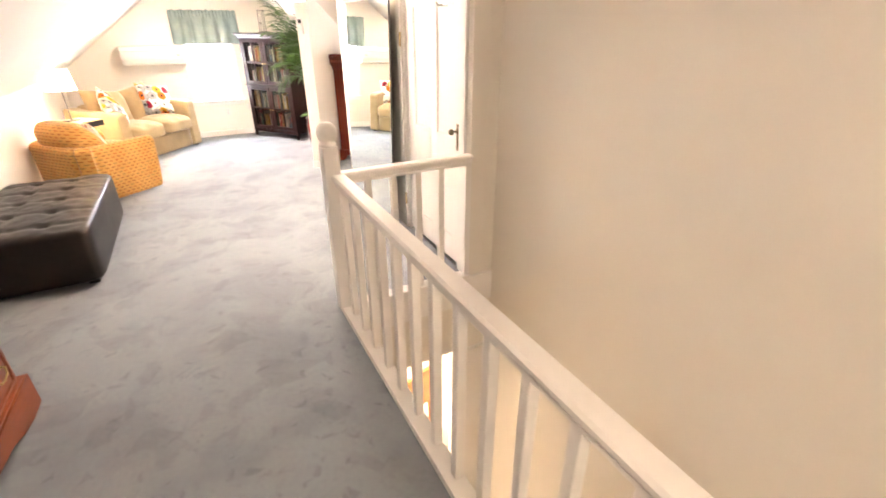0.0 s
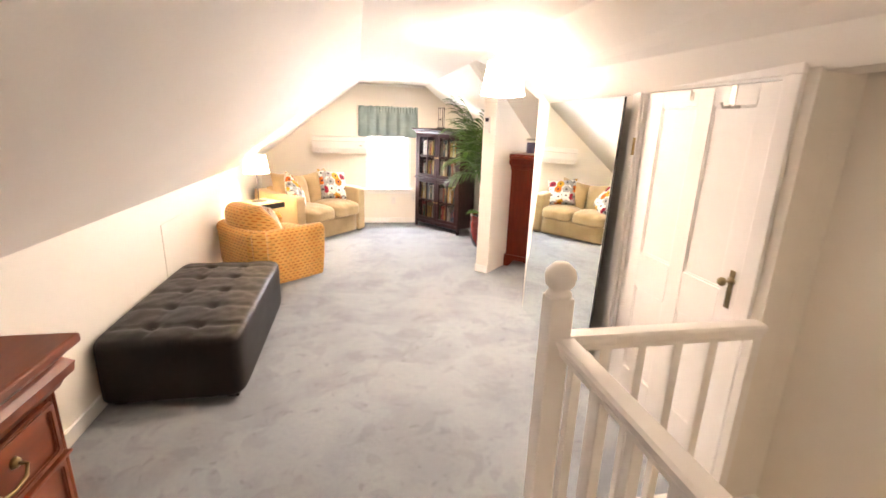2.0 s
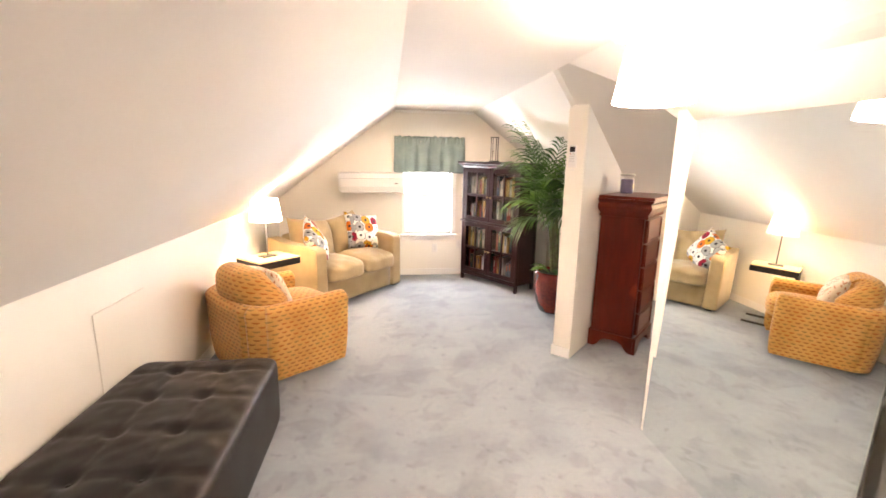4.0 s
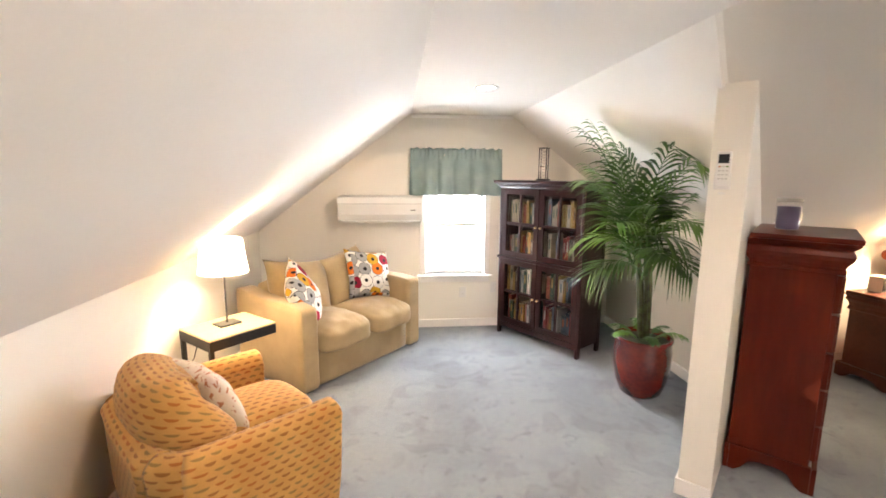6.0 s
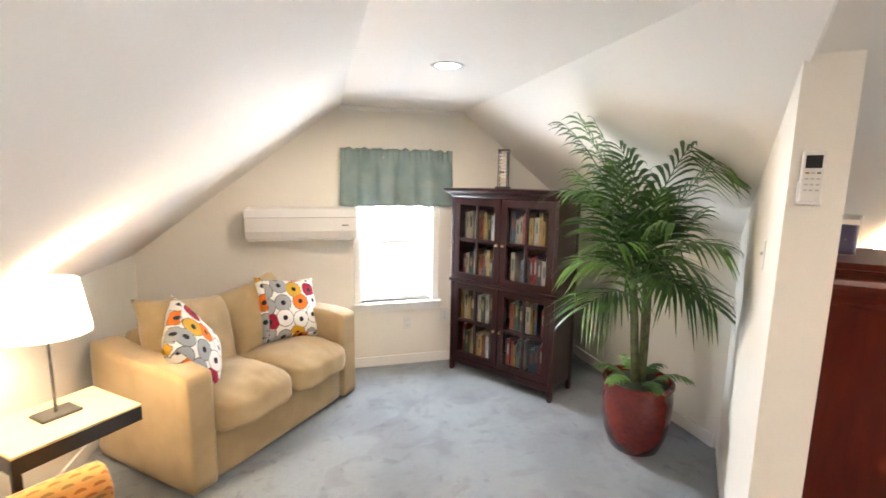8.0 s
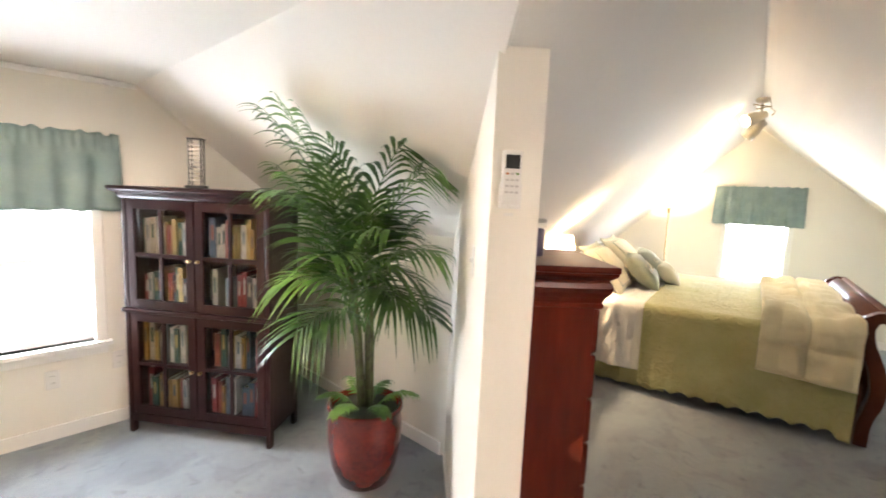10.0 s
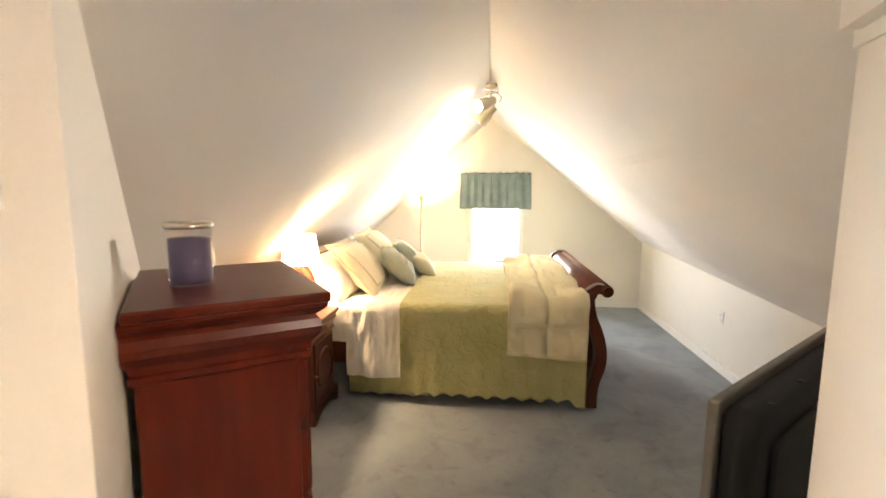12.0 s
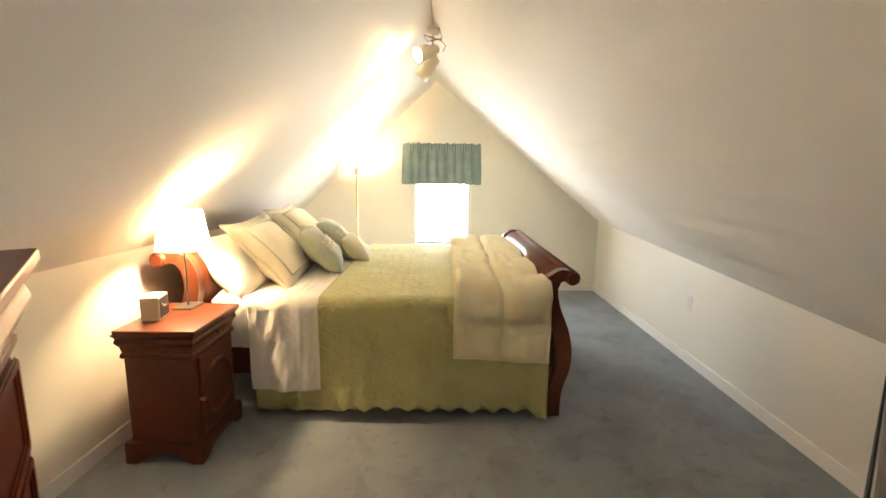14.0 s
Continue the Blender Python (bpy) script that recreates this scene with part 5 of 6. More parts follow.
# lantern on top
ln_ = thing("candle_lantern", BOOK @ pose(-0.10, 0.17, HT, 0, 0, 20), "tall slatted dark metal candle lantern", "lantern")
part("base", box(-0.055, 0.055, -0.05, 0.05, 0, 0.018, 0.004), DARK, ln_)
for x in (-0.035, 0.035):
    for y in (-0.03, 0.03):
        part("upright", box(x - 0.004, x + 0.004, y - 0.004, y + 0.004, 0.018, 0.30), DARK, ln_)
for i in range(9):
    part("slat", box(-0.031, 0.031, -0.033, -0.030, 0.045 + i * 0.027, 0.058 + i * 0.027), METAL, ln_)
part("roof", box(-0.045, 0.045, -0.04, 0.04, 0.30, 0.308, 0.003), DARK, ln_)

# ---- palm ----


def palm():
    th = thing("potted_palm", pose(2.26, 7.88, 0), "tall artificial palm in a glazed red pot", "potted plant")
    part("pot", lathe([(0.0, 0.0), (0.1144, 0.0), (0.1452, 0.025), (0.1804, 0.12), (0.1989, 0.24), (0.2024, 0.35), (0.1936, 0.41), (0.2059, 0.435), (0.2042, 0.455), (0.1866, 0.455), (0.1813, 0.42), (0.0, 0.41)], 36), RED_GLAZE, th, "glazed red ceramic pot", True)
    part("soil", lathe([(0.0, 0.445), (0.1056, 0.44), (0.1778, 0.425), (0.1778, 0.415), (0.0, 0.412)], 20), SOIL, th, "moss on the soil", True)
    rng = random.Random(11)

    def ceiling(x, y):
        return TOP - PITCH * max(0, x + 2.26 - FLAT_E) - 0.04

    def keep(p):
        """Keep a leaf point clear of the slope, the partition and the knee wall."""
        q = Vector(p)
        w = q + Vector((2.26, 7.88, 0))
        side = (w - P0).dot(PN)
        if side > -0.03:
            q -= PN * (side + 0.03)
        q.x = min(q.x, X_KNEE_E - 2.26 - 0.03)
        q.z = min(q.z, ceiling(q.x, q.y))
        return q

    stems = []
    for i in range(6):
        a = i * math.tau / 6 + 0.4
        base = Vector((0.026 * math.cos(a), 0.026 * math.sin(a), 0.44))
        tip = Vector((0.06 * math.cos(a) - 0.14, 0.06 * math.sin(a) - 0.10, rng.uniform(1.08, 1.30)))
        mid = (base + tip) / 2 + Vector((0.03, 0.03, 0.02))
        part("stalk", tube([base, mid, tip], [0.017, 0.014, 0.009], 8), STALK, th, "", True)
        stems.append(tip)

    def frond(start, heading, rise, length, droop, n, mat, leaf=0.33, wide=0.0235):
        bm = bmesh.new()
        pts = []
        h = Vector((math.cos(heading), math.sin(heading), 0))
        for i in range(13):
            t = i / 12
            pts.append(keep(start + h * length * (math.sin(rise) * 0.25 + (1 - math.sin(rise)) * 0.9) * t ** 1.15 + Vector((0, 0, length * math.sin(rise) * t - droop * length * t * t))))
        tube(pts, [0.006 * (1 - 0.8 * i / 12) for i in range(13)], 5, bm)
        for i in range(n):
            t = 0.16 + 0.84 * i / (n - 1)
            k = min(int(t * 12), 11)
            f = t * 12 - k
            p = pts[k].lerp(pts[k + 1], f)
            d = (pts[k + 1] - pts[k]).normalized()
            s = d.cross(Vector((0, 0, 1)))
            s = s.normalized() if s.length > 1e-3 else Vector((1, 0, 0))
            for side in (-1, 1):
                L = leaf * (0.55 + 0.6 * math.sin(math.pi * min(1, 0.15 + t * 0.85))) * rng.uniform(0.85, 1.12)
                dirn = (s * side * 0.85 + d * (0.55 + 0.5 * t) + Vector((0, 0, rng.uniform(0.0, 0.28)))).normalized()
                up = dirn.cross(d).normalized()
                across = dirn.cross(up).normalized()
                w = wide * rng.uniform(0.8, 1.15)
                prev = None
                for j in range(6):
                    q = j / 5
                    c = p + dirn * L * q + Vector((0, 0, -0.55 * L * q * q))
                    wd = w * (0.35 + 1.3 * q if q < 0.4 else 1.0 * (1 - q) / 0.6 + 0.02)
                    a_, b_ = bm.verts.new(keep(c + across * wd / 2)), bm.verts.new(keep(c - across * wd / 2))
                    if prev:
                        bm.faces.new((prev[0], a_, b_, prev[1]))
                    prev = (a_, b_)
        return part("frond", bm, mat, th, "", True)

    view = math.atan2(-0.82, -0.57)   # towards the open room
    # heading, rise, length, droop: the crown leans out into the room, below the slope
    plan = [(view - 1.45, 1.18, 1.04, 0.18), (view - 1.25, 1.12, 1.08, 0.20), (view - 1.65, 1.02, 1.08, 0.24), (view + 0.75, 1.16, 0.95, 0.24), (view + 1.0, 1.04, 0.98, 0.28),
            (view - 0.9, 1.25, 0.92, 0.30), (view + 0.1, 1.20, 0.80, 0.42), (view - 1.35, 1.05, 1.0, 0.30), (view - 1.1, 0.92, 0.95, 0.38), (view + 0.5, 1.0, 0.84, 0.42),
            (view + 1.0, 0.80, 0.82, 0.42), (view - 1.6, 0.98, 0.95, 0.36), (view + 0.4, 0.75, 0.66, 0.48), (view - 0.4, 1.0, 0.78, 0.46), (view + 1.15, 0.64, 0.70, 0.46),
            (view - 1.9, 1.00, 0.80, 0.32), (view - 1.3, 0.72, 0.82, 0.44), (view + 0.8, 0.56, 0.66, 0.50), (view - 0.8, 0.62, 0.80, 0.50),
            (view + 2.6, 1.38, 0.78, 0.16), (view - 0.4, 1.40, 0.86, 0.18), (view + 0.3, 1.36, 0.88, 0.22), (view + 1.6, 1.22, 0.80, 0.24), (view - 1.0, 1.36, 0.95, 0.18)]
    for i, (a, r, L, dr) in enumerate(plan):
        st = stems[i % 6].copy()
        st.z -= 0.09 * (i // 6)
        frond(st, a, r, L, dr, 14, LEAF_LIGHT if i % 3 == 1 or i == 0 else LEAF)
    for i in range(6):
        a = i * math.tau / 6 + 0.3
        frond(Vector((0.07 * math.cos(a), 0.07 * math.sin(a), 0.435)), a, 0.62, 0.34 + 0.06 * (i % 2), 0.42, 15, LEAF_LIGHT if i % 2 else LEAF, 0.062, 0.017)


palm()

# ---- ceiling fittings ----
pl_ = thing("pendant_lamp", pose(1.53, 5.10, 0), "white drum pendant lamp, lit, hanging from the ceiling", "pendant lamp")
bm = lathe([(0.150, 1.855), (0.112, 2.07)], 40)
bmesh.ops.delete(bm, geom=[f for f in bm.faces if len(f.verts) > 4], context="FACES")
part("shade", bm, LIT_SHADE, pl_, "white cloth drum shade", True)
bm = lathe([(0.147, 1.862), (0.1095, 2.069)], 40)
bmesh.ops.delete(bm, geom=[f for f in bm.faces if len(f.verts) > 4], context="FACES")
part("shade_lining", bm, WHITE_PLASTIC, pl_, "white lining of the shade", True)
part("diffuser", lathe([(0.0, 1.838), (0.09, 1.846), (0.146, 1.856), (0.146, 1.8575), (0.0, 1.842)], 32), LIT_DIFFUSER, pl_, "white disc under the shade", True)
part("cord", tube([(0, 0, 2.04), (0, 0, 2.20)], 0.004), WHITE_PLASTIC, pl_)
part("canopy", lathe([(0.0, 2.19), (0.035, 2.192), (0.05, 2.205), (0.05, 2.219), (0.0, 2.219)], 20), WHITE_PLASTIC, pl_)
rc = thing("recessed_light", pose(1.06, 8.03, TOP), "small recessed ceiling light, lit", "ceiling light")
part("trim_ring", lathe([(0.060, -0.002), (0.085, -0.006), (0.088, -0.001), (0.060, 0.0)], 32), WHITE_PLASTIC, rc, "", True)
part("lens", lathe([(0.0, -0.004), (0.060, -0.003), (0.060, -0.001), (0.0, -0.001)], 24), glow("lamp_lens", (1.0, 0.90, 0.74), 8.0), rc, "glowing lens")
# unseen fitting, added to hold the landing's fill light
al = thing("landing_fill_fitting", pose(0.62, 0.30, TOP - 0.03), "added round fitting around the landing fill light, unseen", "ceiling light")
part("bowl", lathe([(0.0, -0.09), (0.09, -0.075), (0.14, -0.03), (0.15, 0.0)], 28), SHADE, al, "", True)
part("rim", lathe([(0.15, -0.004), (0.165, 0.0), (0.165, 0.018), (0.0, 0.02)], 28), METAL, al)

# ---- chests ----


def drawer_front(parent, x0, x1, z0, z1, y, mat, handles=2, hw=0.10):
    d = part("drawer", box(x0, x1, y - 0.012, y + 0.012, z0, z1, 0.003), mat, parent)
    part("drawer_moulding", ring_frame(x0, x1, z0, z1, y - 0.022, y - 0.0125, 0.022, 0.004), mat, d, "raised edge moulding")
    for k in range(handles):
        x = (x0 + x1) / 2 if handles == 1 else x0 + (x1 - x0) * (0.22 + 0.56 * k)
        bail_handle(d, x, y - 0.012, (z0 + z1) / 2 + 0.015, hw)
    return d


def tall_chest():
    m = pose(2.300, 7.008, 0, 0, 0, 45)
    th = thing("chest_of_drawers", m, "tall narrow cherry chest of drawers standing against the partition", "chest of drawers")
    w, d, h = 0.49, 0.375, 1.345   # x along the partition, front towards -y
    th.matrix_world = m @ pose(w / 2, -d / 2, 0)
    part("carcass", box(-w / 2, w / 2, -d / 2 + 0.02, d / 2, 0.14, 1.17, 0.004), CHERRY, th)
    b = bracket_foot(w + 0.03, d + 0.03, 0.145)
    part("plinth", b, CHERRY, th, "shaped bracket plinth")
    part("cornice", moulding(w, d, [(0.004, 1.165), (0.010, 1.172), (0.010, 1.185), (0.004, 1.19), (0.012, 1.21), (0.030, 1.235), (0.036, 1.255), (0.030, 1.275), (0.022, 1.285), (0.040, 1.300), (0.048, 1.310), (0.048, 1.318)]), CHERRY, th, "bold ogee cornice")
    part("top", box(-w / 2 - 0.055, w / 2 + 0.055, -d / 2 - 0.055, d / 2 + 0.012, 1.3185, 1.345, 0.006), CHERRY, th)
    for i in range(5):
        z0 = 0.165 + i * 0.2
        drawer_front(th, -w / 2 + 0.03, w / 2 - 0.03, z0, z0 + 0.19, -d / 2 + 0.008, CHERRY, 0)
    return m


tall_chest()
cd = thing("candle_jar", pose(2.543, 7.07, 1.346), "purple candle in a clear glass jar", "candle")
part("wax", lathe([(0.0, 0.006), (0.050, 0.006), (0.052, 0.02), (0.052, 0.125), (0.0, 0.128)], 28), PURPLE_WAX, cd, "", True)
j = part("jar", lathe([(0.0, 0.0), (0.054, 0.0), (0.057, 0.006), (0.057, 0.152), (0.0, 0.1525)], 28), GLASS, cd, "", True)
j.visible_shadow = False
part("lid", lathe([(0.0, 0.152), (0.058, 0.152), (0.060, 0.156), (0.060, 0.166), (0.052, 0.169), (0.0, 0.170)], 28), METAL, cd, "silver lid", True)
part("label", slab([(0.0575 * math.cos(a), 0.0575 * math.sin(a), 0.05) for a in (5.1, 5.3, 5.5)] + [(0.0575 * math.cos(a), 0.0575 * math.sin(a), 0.09) for a in (5.5, 5.3, 5.1)], (0.0004, -0.0006, 0)), BRASS, cd, "small gold label")


def long_dresser():
    w, d, h = 1.45, 0.58, 1.03
    m = pose(X_WEST + 0.035 + d / 2, 3.30 - w / 2, 0, 0, 0, 90)
    th = thing("dresser", m, "carved cherry dresser with brass bail pulls", "dresser")
    part("carcass", box(-w / 2, w / 2, -d / 2 + 0.02, d / 2, 0.12, 0.90, 0.004), CHERRY_WARM, th)
    part("plinth", bracket_foot(w + 0.04, d + 0.05, 0.17, 0.5), CHERRY_WARM, th, "heavy shaped plinth")
    part("cornice", moulding(w, d, [(0.002, 0.88), (0.012, 0.90), (0.030, 0.915), (0.034, 0.945), (0.022, 0.960), (0.014, 0.968), (0.032, 0.990), (0.040, 0.998)]), CHERRY_WARM, th, "deep moulded frieze")
    part("top", box(-w / 2 - 0.05, w / 2 + 0.05, -d / 2 - 0.055, d / 2 + 0.01, 0.9985, 1.03, 0.009), CHERRY_WARM, th)
    rows = ((0.70, 0.87), (0.46, 0.685), (0.20, 0.445))
    for i, (z0, z1) in enumerate(rows):
        n = 3 if i == 0 else 2
        for k in range(n):
            x0 = -w / 2 + 0.05 + k * (w - 0.10) / n
            drawer_front(th, x0 + 0.006, x0 + (w - 0.10) / n - 0.006, z0, z1, -d / 2 + 0.006, CHERRY_WARM, 1 if n == 3 else 2, 0.11)
        part("drawer_rail", box(-w / 2 + 0.04, w / 2 - 0.04, -d / 2 - 0.026, -d / 2 + 0.004, z0 - 0.013, z0 - 0.002, 0.003), CHERRY_WARM, th)
    for s in (-1, 1):
        for k in range(3):
            part("pilaster", tube([(s * (w / 2 - 0.012 - 0.014 * k), -d / 2 + 0.014, 0.19), (s * (w / 2 - 0.012 - 0.014 * k), -d / 2 + 0.014, 0.88)], 0.0065, 6), CHERRY_WARM, th)


long_dresser()

# ---- bed ----
bed = thing("bed", BED @ pose(0, 0, 0), "dark cherry sleigh bed made up in green and cream", "bed")
BU0, BU1 = 5.68, 7.72
foot_line = bezier2([(5.075, 0.02), (5.07, 0.18), (5.025, 0.38), (5.045, 0.55), (5.110, 0.72), (5.125, 0.85), (5.07, 0.915), (5.005, 0.905)], 5)
head_line = bezier2([(7.30, 0.02), (7.30, 0.22), (7.335, 0.45), (7.32, 0.62), (7.27, 0.80), (7.29, 0.94), (7.37, 1.00), (7.45, 0.985)], 5)
for nm, line in (("footboard", foot_line), ("headboard", head_line)):
    part(nm, strip_solid(line[3:], 0.035, BU0 + 0.075, BU1 - 0.075), CHERRY_BED, bed, "curved " + nm, True)
    for u in (BU0, BU1 - 0.075):
        part("post", strip_solid(line, [0.075] * 8 + [0.085] * (len(line) - 16) + [0.07] * 8, u, u + 0.074), CHERRY_BED, bed)
    e = line[-1]
    part("scroll", tube([(BU0 - 0.015, e.x, e.y), (BU1 + 0.015, e.x, e.y)], 0.044, 18), CHERRY_BED, bed, "rolled top rail", True)
    for u in (BU0 - 0.028, BU1 + 0.016):
        part("scroll_cap", tube([(u, e.x, e.y), (u + 0.012, e.x, e.y)], [0.034, 0.034], 16), CHERRY_BED, bed)
for u in (BU0 + 0.02, BU1 - 0.05):
    part("side_rail", box(u, u + 0.03, 5.10, 7.30, 0.27, 0.44, 0.004), CHERRY_BED, bed)


def drape(name, m, u_near, u_far, v0, v1, top, hem, mat, label, thick=0.012, scallop=0.0, wav=0.010, nv=60, cat="bedspread", lift=0.0, seed=0, far=True, puffy=0.010, pad=0.0, slant=0.0, crease=0.0, corner=0.0, bound=0.0):
    """A cloth over the bed: flat on top, rounded over the near edge, hanging to the hem."""
    th = thing(name, m, label, cat)
    prof = []
    if far:
        prof += [(u_far, hem + 0.05), (u_far, (hem + top) / 2), (u_far, top - 0.05), (u_far - 0.02, top - 0.012)]
    else:
        prof += [(u_far, top - 0.002)]
    for k in range(1, 48):
        prof.append((u_far + (u_near - u_far) * (0.02 + 0.94 * k / 48), top + 0.018 * math.sin(math.pi * k / 48)))
    for k in range(5):
        a = math.radians(90 - 22.5 * k)
        prof.append((u_near + 0.06 - 0.06 * math.cos(a), top - 0.06 + 0.06 * math.sin(a)))
    nd = 40 if pad else 24
    for k in range(1, nd + 1):
        prof.append((u_near, top - 0.06 + (hem - top + 0.06) * k / nd))
    bm = bmesh.new()
    layers = []
    for lay in (0, 1):
        rows = []
        for i in range(nv + 1):
            v = v0 + (v1 - v0) * i / nv
            row = []
            for k, (u, z) in enumerate(prof):
                drop = max(0, min(1, (top - z) / max(top - hem, 0.01)))
                out = wav * drop * (math.sin(v * 17 + seed) + 0.7 * math.sin(v * 41 + 2 * seed) + noise.noise(Vector((v * 5, seed, 1))) * 1.5)
                side = -1 if u < (u_near + u_far) / 2 else 1
                fold = crease * (noise.noise(Vector((v * 11 + 3 * z, z * 5, seed))) + 0.6 * noise.noise(Vector((v * 26, z * 9 + u * 6, seed + 4))))
                out += fold * min(1, drop * 6)
                zz = z + puffy * noise.noise(Vector((u * 4, v * 4, seed))) * (1 - drop) + abs(fold) * (drop < 0.02)
                end = max(0.0, 1 - (v - v0) / 0.10)
                out += 0.022 * (corner > 0) * end * drop
                zz -= corner * end * drop ** 3
                if k == len(prof) - 1:
                    zz += scallop * abs(math.sin(v * math.pi / 0.13))
                if pad:
                    run = u_near - u if drop <= 0.05 else top - z
                    wob = 0.02 * noise.noise(Vector((u * 3, v * 4, z * 4)))
                    cell = min(1, abs(math.sin(math.pi * (v - v0 + wob) / 0.29)) * 2.2) ** 0.6 * min(1, abs(math.sin(math.pi * (run + 0.10 + wob) / 0.30)) * 2.2) ** 0.6
                    bulge = pad * (cell + 0.9 * noise.noise(Vector((u * 5, v * 6, z * 6 + seed))) + 0.35 * noise.noise(Vector((u * 13, v * 16, z * 14)))) * (1 - lay)
                    out += bulge * (drop > 0.05) * math.sin(math.pi * min(1, max(0.0, (z - hem) / 0.06)) / 2)
                    zz += bulge * (drop <= 0.05)
                    zz += slant * (v1 - v) * drop
                inn = thick * lay
                row.append(bm.verts.new((u + side * (out - 0.35 * wav * drop) - side * inn * (drop > 0.02), v, zz - inn * (drop <= 0.9))))
            rows.append(row)
        layers.append(rows)
    for lay, rows in enumerate(layers):
        for i in range(nv):
            for k in range(len(prof) - 1):
                q = (rows[i][k], rows[i + 1][k], rows[i + 1][k + 1], rows[i][k + 1])
                bm.faces.new(q if lay else q[::-1])
    a, b = layers
    L = len(prof) - 1
    for i in range(nv):
        bm.faces.new((a[i][L], a[i + 1][L], b[i + 1][L], b[i][L]))
        bm.faces.new((a[i + 1][0], a[i][0], b[i][0], b[i + 1][0]))
    for k in range(L):
        bm.faces.new((a[0][k], a[0][k + 1], b[0][k + 1], b[0][k]))
        bm.faces.new((a[nv][k + 1], a[nv][k], b[nv][k], b[nv][k + 1]))
    bmesh.ops.recalc_face_normals(bm, faces=bm.faces)
    hem_line, side_line = [a[i][L].co.copy() for i in range(nv + 1)], [a[nv][k].co.copy() for k in range(5, L + 1)]
    part("cloth", bm, mat, th, "", True)
    if bound:
        part("hem_binding", tube(hem_line, bound, 6), mat, th, "corded edge along the hem", True)
        part("side_binding", tube(side_line, bound, 6), mat, th, "corded edge across the bed", True)
    return th


mt = thing("mattress", BED, "thick mattress under white sheets", "mattress")
b = puff(1.90, 2.16, 0.24, 14, 6)
bmesh.ops.translate(b, verts=b.verts, vec=(6.70, 6.19, 0.625))
part("mattress_body", b, WHITE_CLOTH, mt, "", True)
b = puff(1.90, 2.16, 0.20, 16, 5)
bmesh.ops.translate(b, verts=b.verts, vec=(6.70, 6.19, 0.40))
part("box_spring", b, WHITE_CLOTH, mt, "", True)
sk = thing("bed_skirt", BED, "pale green gathered bed skirt with a scalloped hem", "bed skirt")
bm = bmesh.new()
nv = 90
ra, rb = [], []
for i in range(nv + 1):
    v = 6.30 + (6.92 - 6.30) * i / nv
    o = 0.006 * math.sin(v * 30) + 0.004 * noise.noise(Vector((v * 7, 0, 0)))
    ra.append([bm.verts.new((5.680 + o * t, v, 0.42 + (0.035 + 0.012 * abs(math.sin(v * 24)) - 0.42) * t)) for t in (0, 0.5, 1)])
    rb.append([bm.verts.new((5.686 + o * t, v, 0.42 + (0.035 + 0.012 * abs(math.sin(v * 24)) - 0.42) * t)) for t in (0, 0.5, 1)])
for i in range(nv):
    for k in range(2):
        bm.faces.new((ra[i][k], ra[i + 1][k], ra[i + 1][k + 1], ra[i][k + 1]))
        bm.faces.new((rb[i][k + 1], rb[i + 1][k + 1], rb[i + 1][k], rb[i][k]))
    bm.faces.new((ra[i][2], ra[i + 1][2], rb[i + 1][2], rb[i][2]))
part("cloth", bm, QUILT, sk, "", True)
drape("bed_sheet", BED, 5.700, 7.74, 6.46, 7.12, 0.752, 0.44, WHITE_CLOTH, "white fitted sheet pulled over the mattress", 0.006, 0, 0.006, 70, seed=3, cat="sheet", crease=0.010)
drape("folded_sheet", BED, 5.638, 7.76, 6.44, 6.93, 0.765, 0.185, SHEET, "white embroidered top sheet turned down over the side", 0.010, 0.006, 0.010, 90, seed=1, cat="sheet", crease=0.011)
drape("quilt", BED, 5.616, 7.78, 5.14, 6.50, 0.778, 0.075, QUILT, "sage green matelasse quilt with a scalloped edge", 0.012, 0.030, 0.006, 150, "quilt", seed=2, crease=0.006, corner=0.05, bound=0.005)
drape("comforter", BED, 5.585, 7.60, 5.14, 5.70, 0.860, 0.44, COMFORTER, "folded cream quilted comforter at the foot of the bed", 0.06, 0.0, 0.004, 84, "comforter", seed=5, puffy=0.04, pad=0.036, slant=-0.05, crease=0.010, bound=0.008)


